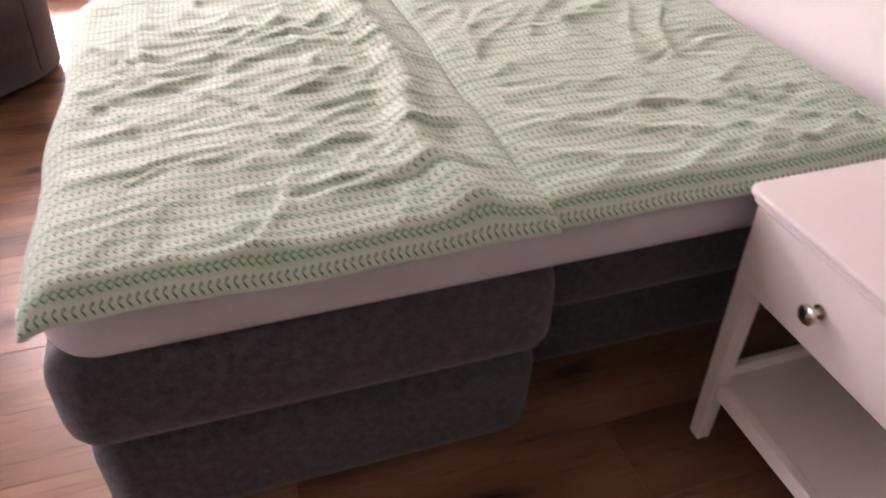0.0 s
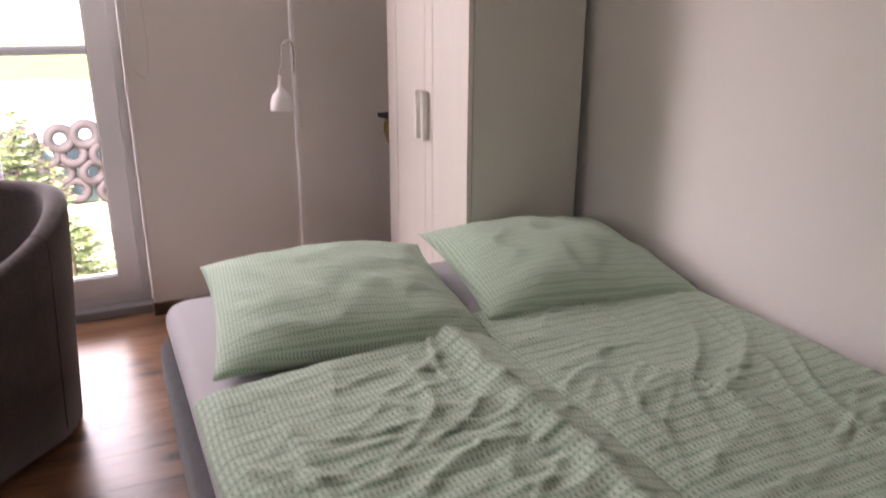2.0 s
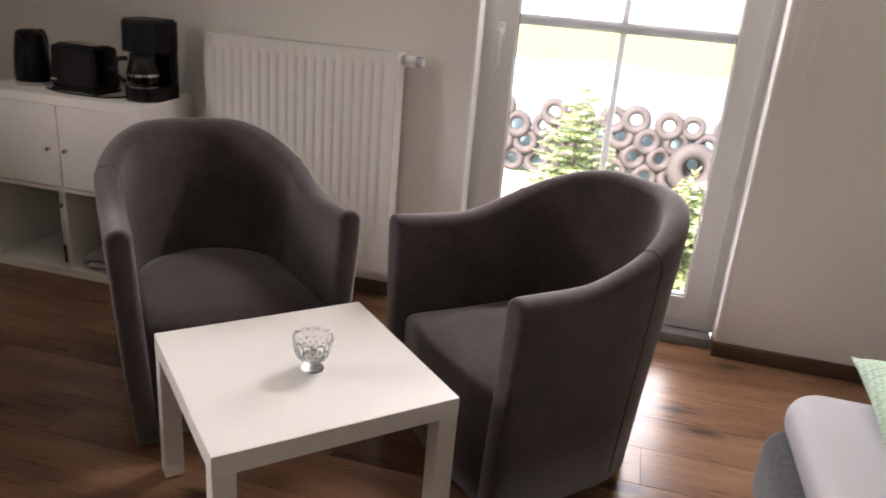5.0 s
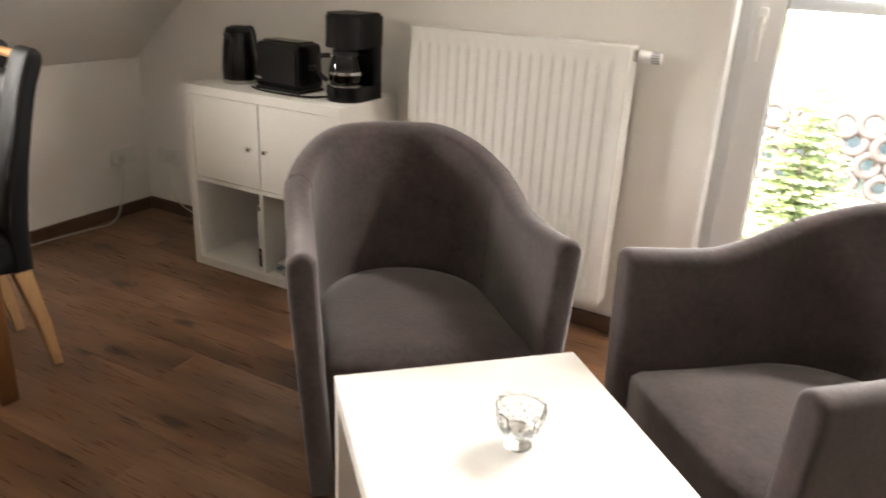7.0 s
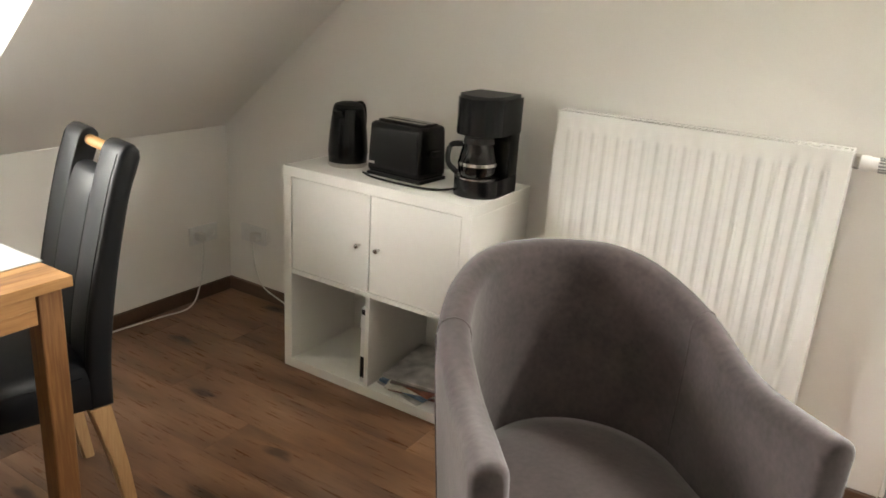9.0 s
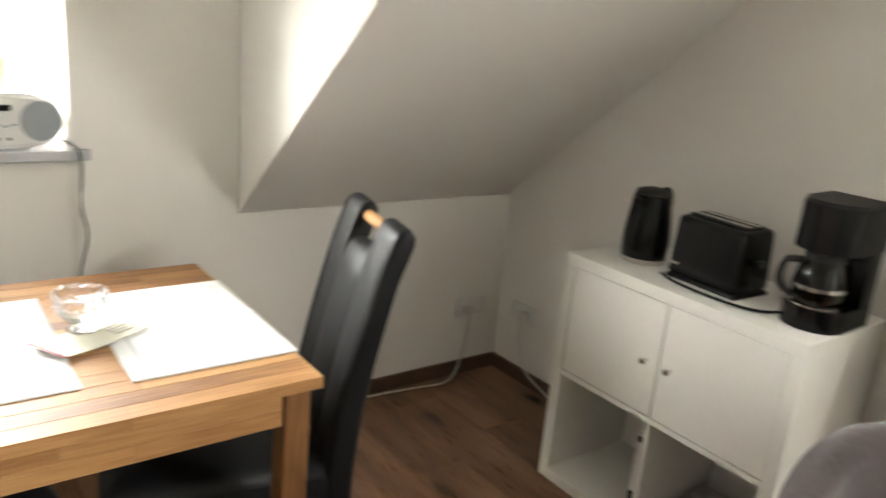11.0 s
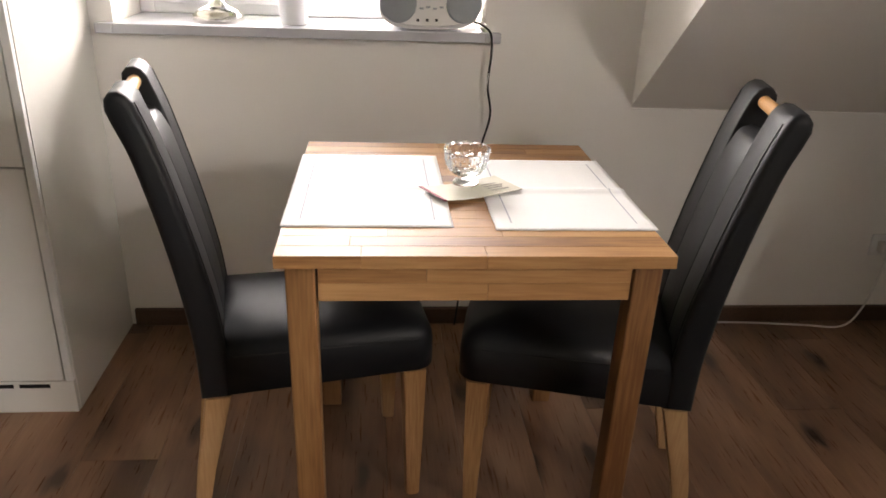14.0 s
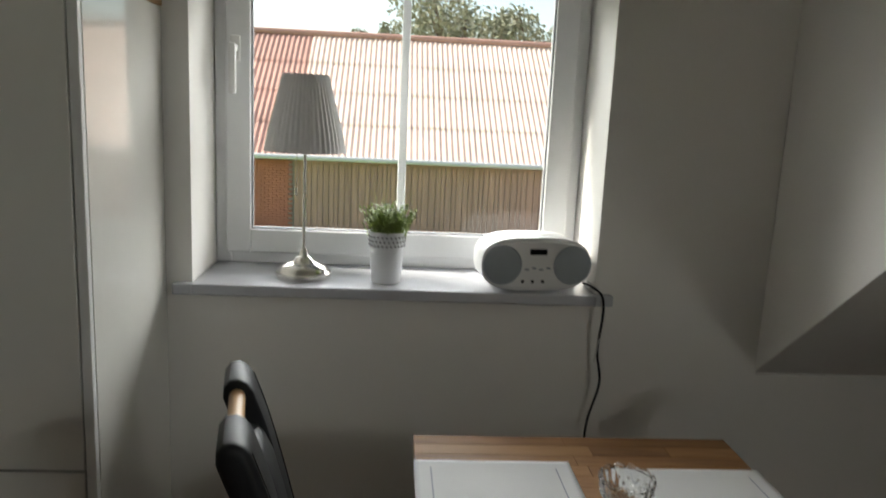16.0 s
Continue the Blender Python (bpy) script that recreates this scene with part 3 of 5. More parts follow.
def cover(name, x0, x1, y0, y1, seed, top, label, drop_left, fold_x=None, skew=0.0):
    """A quilt with folds over the mattress; its rim comes down onto the sheet and overhangs a little."""
    nx, ny = int((x1 - x0) / 0.008), int((y1 - y0) / 0.008)
    folds = creases(x0, x1, y0, y1, int(seed * 10), 60)
    b = bmesh.new()
    uv = b.loops.layers.uv.new("UVMap")
    grid = []
    for j in range(ny + 1):
        line = []
        for i in range(nx + 1):
            u, v = i / nx, j / ny
            x = x0 + (x1 - x0) * u
            y = y0 + (y1 - y0) * v + skew * (u - 0.5) * v
            x += 0.010 * noise.noise(Vector((seed, y * 4, 0)))
            y += 0.014 * noise.noise(Vector((x * 4, seed, 2)))
            e = min(u * (x1 - x0), (1 - u) * (x1 - x0), v * (y1 - y0), (1 - v) * (y1 - y0))
            rim = min(1.0, max(0.0, e) / 0.05)
            rim = 1 - (1 - rim) ** 2
            z = top - 0.020 * (1 - rim) + wrinkle(x, y, seed, folds) * (0.25 + 0.75 * min(1, e / 0.10))
            if fold_x is not None:
                z += 0.026 * math.exp(-((x - fold_x - 0.07 * noise.noise(Vector((seed, y * 2.5, 7)))) / 0.035) ** 2) * min(1, e / 0.05)
            if drop_left:
                z -= 0.012 * max(0, 1 - u * (x1 - x0) / 0.05) ** 1.3
            z -= 0.018 * max(0, 1 - v * (y1 - y0) / 0.045) ** 1.3
            line.append(b.verts.new((x, y, z)))
        grid.append(line)
    for j in range(ny):
        for i in range(nx):
            f = b.faces.new((grid[j][i], grid[j][i + 1], grid[j + 1][i + 1], grid[j + 1][i]))
            for lp, (di, dj) in zip(f.loops, ((0, 0), (1, 0), (1, 1), (0, 1))):
                lp[uv].uv = (x0 + (x1 - x0) * (i + di) / nx, (y1 - y0) * (j + dj) / ny)
    ob = part(name, b, QUILT, None, label, "all")
    mod = ob.modifiers.new("thickness", "SOLIDIFY")
    mod.thickness, mod.offset = 0.012, -1
    return tagged(ob, category="quilt")


cover("quilt", 0.455, 1.222, 1.165, 2.50, 4.0, 0.590, "crumpled pale green patterned quilt, nearer the wall", False)
cover("quilt", -0.272, 0.475, 1.145, 2.38, 1.0, 0.598, "crumpled pale green patterned quilt spread on the bed", True, 0.36, 0.10)


def pillow(m, label, wx=0.70, wy=0.68, h=0.20, seed=0.0):
    n = 44
    b = bmesh.new()
    uv = b.loops.layers.uv.new("UVMap")
    sides = []
    for s in (1, -1):
        g = []
        for j in range(n + 1):
            row = []
            for i in range(n + 1):
                u, v = 2 * i / n - 1, 2 * j / n - 1
                body = (max(0, 1 - abs(u) ** 2.4) * max(0, 1 - abs(v) ** 2.4)) ** 0.55
                pull = 1 - 0.07 * (1 - v * v) * abs(u) ** 3
                pull2 = 1 - 0.07 * (1 - u * u) * abs(v) ** 3
                z = s * (h / 2) * body * (1 + 0.22 * noise.noise(Vector((u * 1.4 + seed, v * 1.4, s)))) + 0.009 * body * noise.noise(Vector((u * 4, v * 4, seed + s))) + 0.009 * body * max(0, 1 - abs(noise.noise(Vector((u * 2.2 + v * 1.5, v * 2.2 - u * 1.5, seed + 9)))) * 3.2) ** 2
                if s < 0:
                    z *= 0.6
                row.append(b.verts.new((u * wx / 2 * pull, v * wy / 2 * pull2, z)))
            g.append(row)
        for j in range(n):
            for i in range(n):
                q = (g[j][i], g[j][i + 1], g[j + 1][i + 1], g[j + 1][i])
                f = b.faces.new(q if s > 0 else q[::-1])
                for lp in f.loops:
                    lp[uv].uv = (lp.vert.co.x, lp.vert.co.y)
        sides.append(g)
    bmesh.ops.remove_doubles(b, verts=b.verts[:], dist=0.0005)
    ob = part("pillow", b, PILLOW, None, label, "all", m)
    return tagged(ob, category="pillow", group="pillows on the bed")


pillow(pose(0.165, 2.685, 0.606, 4, 0, -6), "plump light green patterned pillow on the sheet", seed=1.0)
pillow(pose(0.895, 2.70, 0.604, 4, 1, -7), "plump light green patterned pillow near the wall", seed=5.0)


def round_slab(x0, y0, z0, x1, y1, z1, corner, edge):
    """A board with rounded corners in plan and a soft edge."""
    b = box(x0, y0, z0, x1, y1, z1)
    bmesh.ops.bevel(b, geom=[e for e in b.edges if abs(e.verts[0].co.z - e.verts[1].co.z) > 0.005], offset=corner, segments=6, affect="EDGES", profile=0.5)
    bmesh.ops.bevel(b, geom=[e for e in b.edges if len(e.link_faces) == 2 and e.calc_face_angle() > 1.0], offset=edge, segments=3, affect="EDGES", profile=0.5)
    return b


def nightstand():
    # the drawer front faces the room and covers the legs' upper ends
    x0, x1, y0, y1, top = 0.815, 1.235, 0.61, 1.135, 0.585
    ns = thing("nightstand", pose(0, 0, 0), "cream lacquered nightstand with one drawer and open shelf", "nightstand")
    part("top", round_slab(x0 - 0.020, y0 - 0.016, top - 0.013, x1, y1 + 0.016, top, 0.022, 0.005), NIGHT, ns, "", True)
    part("moulding", round_slab(x0 - 0.013, y0 - 0.010, top - 0.026, x1, y1 + 0.010, top - 0.0135, 0.018, 0.004), NIGHT, ns, "", True)
    part("groove", box(x0 + 0.004, y0 + 0.004, top - 0.032, x1 - 0.002, y1 - 0.004, top - 0.0265), NIGHT, ns)
    part("body", box(x0 + 0.020, y0 + 0.002, 0.402, x1 - 0.004, y1 - 0.002, top - 0.0325, 0.002), NIGHT, ns)
    dr = part("drawer", box(x0 - 0.002, y0 + 0.001, 0.400, x0 + 0.0175, y1 - 0.001, top - 0.0345, 0.003, 3), NIGHT, ns, "", True)
    part("knob", lathe([(0, 0.030), (0.010, 0.030), (0.016, 0.026), (0.0165, 0.020), (0.012, 0.015), (0.006, 0.012), (0.006, 0.004), (0.012, 0.002), (0.012, 0.0)], 24,
                       m=pose(x0 - 0.0022, 0.955, 0.476, 0, -90, 0)), NICKEL, dr, "small nickel knob", True)
    for lx, ly, sx, sy in ((x0, y0, -1, -1), (x0, y1 - 0.036, -1, 1), (x1 - 0.040, y0, 1, -1), (x1 - 0.040, y1 - 0.036, 1, 1)):
        b = box(lx, ly, 0.0, lx + 0.036, ly + 0.036, 0.3995, 0.003)
        for v in b.verts:
            if v.co.z < 0.1:
                v.co.x = lx + 0.018 + (v.co.x - lx - 0.018) * 0.78 + sx * 0.003
                v.co.y = ly + 0.018 + (v.co.y - ly - 0.018) * 0.78 + sy * 0.003
        part("leg", b, NIGHT, ns)
    part("shelf", box(x0 + 0.024, y0 + 0.020, 0.148, x1 - 0.024, y1 - 0.020, 0.162), NIGHT, ns)
    part("rail", box(x0 + 0.004, y0 + 0.037, 0.132, x0 + 0.0235, y1 - 0.037, 0.166, 0.003), NIGHT, ns)
    part("rail", box(x1 - 0.0235, y0 + 0.037, 0.132, x1 - 0.004, y1 - 0.037, 0.166, 0.003), NIGHT, ns)
    part("rail", box(x0 + 0.037, y1 - 0.0195, 0.132, x1 - 0.041, y1 - 0.004, 0.185, 0.003), NIGHT, ns)
    part("rail", box(x0 + 0.037, y0 + 0.004, 0.132, x1 - 0.041, y0 + 0.0195, 0.185, 0.003), NIGHT, ns)


nightstand()


def wardrobe():
    x0, x1, y0, y1, h = 0.765, 1.225, 3.055, 3.80, 2.12
    wd = thing("wardrobe", pose(0, 0, 0), "tall pale wooden wardrobe with two closed doors", "wardrobe")
    part("body", box(x0 + 0.022, y0, 0.0, x1, y1, h, 0.002), WARDSIDE, wd)
    part("plinth", box(x0 + 0.021, y0 + 0.005, 0.0, x0 + 0.0219, y1 - 0.005, 0.06), WARDSIDE, wd)
    mid = 3.415
    for lo, hi, groove, hy in ((y0 + 0.001, mid - 0.0015, 3.345, 3.386), (mid + 0.0015, y1 - 0.001, 3.70, 3.447)):
        b = box(x0 + 0.002, lo, 0.065, x0 + 0.020, groove - 0.002, h - 0.005, 0.0015)
        box(x0 + 0.002, groove + 0.002, 0.065, x0 + 0.020, hi, h - 0.005, 0.0015, 2, b)
        box(x0 + 0.007, groove - 0.003, 0.065, x0 + 0.0195, groove + 0.003, h - 0.005, 0, 2, b)
        d = part("door", b, WARDROBE, wd)
        part("handle", box(x0 - 0.026, hy - 0.009, 0.90, x0 + 0.0018, hy + 0.009, 1.085, 0.004), WHITEFOIL, d, "pale upright bar handle")


wardrobe()


def floor_lamp():
    x, y = 0.405, 3.95
    fl = thing("floor_lamp", pose(x, y, 0), "slim white floor lamp with uplight bowl and reading arm", "lamp")
    part("base", lathe([(0, 0), (0.12, 0), (0.125, 0.008), (0.12, 0.018), (0.03, 0.028), (0.012, 0.04), (0, 0.04)], 36), WHITEPL, fl, "", True)
    part("pole", tube([(0, 0, 0.03), (0, 0, 0.6), (0, 0, 1.2), (0, 0, 1.62)], 0.0085, 12), WHITEPL, fl, "", True)
    part("uplight_bowl", lathe([(0.012, 1.60), (0.02, 1.63), (0.05, 1.645), (0.085, 1.675), (0.108, 1.715), (0.116, 1.75), (0.112, 1.75), (0.10, 1.712), (0.075, 1.68), (0.04, 1.66), (0, 1.655)], 40), WHITEPL, fl, "white glass uplight bowl", True)
    arm = part("reading_arm", tube(smooth_path([(0, -0.008, 1.12), (0.0, -0.018, 1.2), (-0.012, -0.03, 1.245), (-0.034, -0.042, 1.252), (-0.056, -0.05, 1.22), (-0.066, -0.053, 1.15), (-0.072, -0.055, 1.06)]), 0.0055, 8), STEEL, fl, "bent grey gooseneck", True)
    part("lamp_head", lathe([(0.006, 0.14), (0.008, 0.10), (0.016, 0.08), (0.036, 0.06), (0.044, 0.03), (0.046, 0.0), (0.043, 0.0), (0.034, 0.05), (0, 0.07)], 28, m=pose(-0.073, -0.055, 0.975)), WHITEPL, arm, "small white bell lamp head", True)
    part("cable", tube(smooth_path([(0, 0.012, 1.1), (0.02, 0.06, 0.7), (0.01, 0.05, 0.3), (0.03, 0.12, 0.01)]), 0.003, 6), CABLEW, fl)


floor_lamp()


def pedestal():
    m = pose(0.93, 4.06, 0)
    st = thing("plant_stand", m, "thin black metal stand beside the wardrobe", "stand")
    part("pole", tube([(0, 0, 0.01), (0, 0, 0.4), (0, 0, 0.735)], 0.013, 10), BLACKMT, st, "", True)
    part("foot", lathe([(0, 0), (0.11, 0), (0.11, 0.008), (0.02, 0.016), (0, 0.016)], 28), BLACKMT, st, "", True)
    part("plate", lathe([(0, 0.735), (0.055, 0.735), (0.058, 0.742), (0, 0.742)], 24), BLACKMT, st, "", True)
    v = tagged(part("vase", lathe([(0, 0.0), (0.04, 0.0), (0.066, 0.03), (0.083, 0.075), (0.085, 0.115), (0.074, 0.142), (0.066, 0.142), (0.07, 0.11), (0, 0.10)], 24,
                    ripple=lambda a, z: 0.004 * math.sin(5 * a + 30 * z)), OLIVE, None, "bulging olive yellow pot on the black stand", True, pose(0.93, 4.06, 0.7425)), category="vase")
    tagged(part("pot_lid", box(-0.088, -0.07, 0, 0.088, 0.07, 0.022, 0.006), EARTH, None, "dark slate tile lying on the pot", True, pose(0.93, 4.06, 0.886, 0, 0, 12)), category="lid")


pedestal()

pull = thing("blind_cord", pose(-0.165, 4.268, 0), "white looped blind cord hanging by the door", "cord")
part("cord", tube(smooth_path([(-0.02, 0, 2.45), (-0.028, 0, 1.8), (-0.034, -0.002, 1.3), (-0.03, -0.004, 1.14), (-0.005, -0.004, 1.095), (0.022, -0.004, 1.12), (0.03, -0.002, 1.3), (0.014, 0, 1.8), (0.0, 0, 2.45)]), 0.0022, 6), CABLEW, pull, "", True)

# ---- seating corner ----
def tub_chair(m, label):
    """An upholstered tub chair that faces -y; arms slope up to a rounded back."""
    ch = thing("armchair", m, label, "armchair", "tub chairs at the coffee table")
    n, W, D, T = 60, 0.294, 0.30, 0.070

    def plan(s):
        # from the front of one arm round the back to the other: straight, half ring, straight
        L, A = 0.36, math.pi * W
        d = s * (2 * L + A)
        flare = 0.022 * (max(0, L - d, d - L - A) / L) ** 1.5
        if d < L:
            return Vector((-W - flare, D - 0.0 - 0.02 - L + d - 0.30, 0)), Vector((-1, 0, 0))
        if d < L + A:
            a = math.pi - (d - L) / W
            nrm = Vector((math.cos(a), math.sin(a), 0))
            return Vector((0, D - 0.02 - 0.30, 0)) + W * nrm, nrm
        return Vector((W + flare, D - 0.02 - 0.30 - (d - L - A), 0)), Vector((1, 0, 0))

    def top(s):
        c = 1 - abs(2 * s - 1)
        k = min(1, max(0, (c - 0.25) / 0.6))
        k = k * k * (3 - 2 * k)
        return 0.665 + 0.008 * (1 - min(1, c / 0.2)) + 0.152 * k

    b = bmesh.new()
    rings = []
    for i in range(n + 1):
        s = i / n
        p, nr = plan(s)
        h = top(s)
        sec = []
        # profile: outside up, rounded rim, inside down
        prof = [(T * 0.5, 0.03), (T * 0.5, 0.25), (T * 0.5, h - 0.10), (T * 0.5, h - 0.035)]
        prof += [(T * 0.5 * math.cos(a), h - 0.035 + 0.035 * math.sin(a)) for a in (math.pi * k / 8 for k in range(1, 8))]
        prof += [(-T * 0.5, h - 0.035), (-T * 0.5, h - 0.10), (-T * 0.5, 0.36), (-T * 0.5, 0.03)]
        for off, z in prof:
            taper = 0.87 + 0.13 * min(1, z / 0.62)
            q = (p + nr * off)
            lean = 0.03 * max(0, z - 0.40) / 0.4 * max(0, nr.y)
            sec.append(b.verts.new((q.x * taper, q.y * (taper if q.y > 0 else 1.0) + lean, z)))
        rings.append(sec)
    for a, c in zip(rings, rings[1:]):
        for k in range(len(a) - 1):
            b.faces.new((a[k], c[k], c[k + 1], a[k + 1]))
        b.faces.new((a[-1], c[-1], c[0], a[0]))
    # rounded arm fronts
    for ring, sgn in ((rings[0], 1), (rings[-1], -1)):
        b.faces.new(ring if sgn > 0 else ring[::-1])
    bmesh.ops.recalc_face_normals(b, faces=b.faces[:])
    ends = [e for e in b.edges if len(e.link_faces) == 2 and e.calc_face_angle() > 1.2 and e.verts[0].co.z > 0.05]
    bmesh.ops.bevel(b, geom=ends, offset=0.014, segments=3, affect="EDGES", profile=0.5)
    shell = part("backrest", b, VELVET, ch, "", "all")
    # seat
    m2, outline = 40, []
    b = bmesh.new()
    def ringpts(scale, z):
        pts = []
        r = W - T * 0.45
        for k in range(m2 + 1):
            a = math.pi - math.pi * k / m2
            pts.append((r * math.cos(a), -0.02 + r * math.sin(a)))
        pts += [(r + 0.006, -0.20), (r + 0.018, -0.345), (r * 0.5, -0.362), (0, -0.366), (-r * 0.5, -0.362), (-r - 0.018, -0.345), (-r - 0.006, -0.20)]
        return [b.verts.new((x * scale * (0.88 + 0.12 * min(1, z / 0.62)), (y + 0.08) * scale - 0.08, z)) for x, y in pts]
    levels = [ringpts(0.99, 0.03), ringpts(1.0, 0.10), ringpts(1.0, 0.30), ringpts(1.0, 0.335), ringpts(0.985, 0.357), ringpts(0.93, 0.375), ringpts(0.75, 0.392), ringpts(0.4, 0.402)]
    for a, c in zip(levels, levels[1:]):
        for k in range(len(a)):
            q = (k + 1) % len(a)
            b.faces.new((a[k], a[q], c[q], c[k]))
    b.faces.new(levels[-1])
    b.faces.new(levels[0][::-1])
    bmesh.ops.recalc_face_normals(b, faces=b.faces[:])
    part("seat", b, VELVET, ch, "", "all")
    for sx, sy in ((-0.2, -0.3), (0.2, -0.3), (-0.17, 0.17), (0.17, 0.17)):
        part("foot", lathe([(0, 0), (0.016, 0), (0.02, 0.032), (0, 0.032)], 14, m=pose(sx, sy, 0)), BLACKMT, ch)
    # piping seams from the arms down the back
    for sgn in (-1, 1):
        s = 0.5 + sgn * 0.24
        p, nr = plan(s)
        h = top(s)
        pts = [(q.x * tp, q.y * tp + 0.03 * max(0, z - 0.4) / 0.4 * max(0, nr.y), z) for q, tp, z in
               [(p + nr * (T * 0.5 + 0.0015), 0.87 + 0.13 * min(1, z / 0.62), z) for z in (0.06, 0.3, 0.5, h - 0.04)]]
        part("seam", tube(pts, 0.0022, 6), VELVET, shell)
        # the seam goes on over the rim and down the inner face
        over = [(T * 0.5 * math.cos(a), h - 0.035 + 0.035 * math.sin(a)) for a in (math.pi * k / 8 for k in range(9))] + [(-T * 0.5, h - 0.10), (-T * 0.5, h - 0.20), (-T * 0.5, 0.40)]
        pts = []
        for off, z in over:
            tp = 0.87 + 0.13 * min(1, z / 0.62)
            q = p + nr * off
            pts.append((q.x * tp, q.y * (tp if q.y > 0 else 1.0) + 0.03 * max(0, z - 0.40) / 0.4 * max(0, nr.y), z))
        part("seam", tube(pts, 0.0024, 6), VELVET, shell)
    return ch


tub_chair(pose(-1.925, 3.42, 0, 0, 0, 44.2), "mauve grey velvet tub chair before the radiator")
tub_chair(pose(-0.825, 3.437, 0, 0, 0, -46.1), "mauve grey velvet tub chair by the terrace door")


def coffee_table():
    m = pose(-1.383, 2.913, 0, 0, 0, 45)
    ct = thing("coffee_table", m, "square white coffee table with thick legs", "table")
    s, h = 0.288, 0.415
    part("tabletop", box(-s, -s, h - 0.05, s, s, h, 0.003), WHITEFOIL, ct)
    for sx in (-1, 1):
        for sy in (-1, 1):
            x, y = sx * (s - 0.026), sy * (s - 0.026)
            part("leg", box(x - 0.025, y - 0.025, 0, x + 0.025, y + 0.025, h - 0.05, 0.002), WHITEFOIL, ct)


coffee_table()


def glass_cup(m, label, r=0.043, h=0.075, foot=0.026, lit=False):
    g = thing("glass_bowl", m, label, "glass bowl")
    def rip(a, z):
        return 0.0012 * math.sin(18 * a) if z > h * 0.25 else 0.0008 * math.sin(24 * a)
    prof = [(0, 0.0), (foot, 0.0), (foot, 0.004), (foot * 0.72, 0.012), (foot * 0.6, h * 0.25), (r * 0.7, h * 0.36), (r * 0.95, h * 0.6), (r, h * 0.82), (r * 1.06, h),
            (r * 1.0, h), (r * 0.92, h * 0.8), (r * 0.85, h * 0.58), (r * 0.6, h * 0.42), (0, h * 0.36)]
    part("bowl", lathe(prof, 72, ripple=rip), CLEAR, g, "", True)
    b = bmesh.new()
    for row in range(3):
        for k in range(16):
            a = 2 * math.pi * (k + 0.5 * (row % 2)) / 16
            rr, z = r * (0.80 + 0.08 * row), h * (0.48 + 0.14 * row)
            bmesh.ops.create_icosphere(b, subdivisions=1, radius=0.0034, matrix=Matrix.Translation((rr * math.cos(a) * 1.04, rr * math.sin(a) * 1.04, z)))
    part("hobnails", b, CLEAR, g, "", True)
    b = bmesh.new()
    for k in range(12):
        a = 2 * math.pi * k / 12
        c = Vector((r * 1.03 * math.cos(a), r * 1.03 * math.sin(a), h))
        t = Vector((-math.sin(a), math.cos(a), 0))
        tube([c + t * (0.0105 * math.cos(q)) + Vector((0, 0, 0.008 * math.sin(q))) for q in (math.pi * j / 6 for j in range(7))], 0.0022, 6, b)
    part("scalloped_rim", b, CLEAR, g, "", True)
    if lit:
        part("tealight", lathe([(0, 0), (0.019, 0), (0.019, 0.012), (0.017, 0.012), (0.017, 0.009), (0, 0.009)], 24, m=pose(0, 0, h * 0.375)), STEEL, g, "tealight in a metal cup", True)


glass_cup(pose(-1.345, 2.905, 0.4152), "clear pressed glass tealight holder on the coffee table", 0.046, 0.082, 0.027, True)



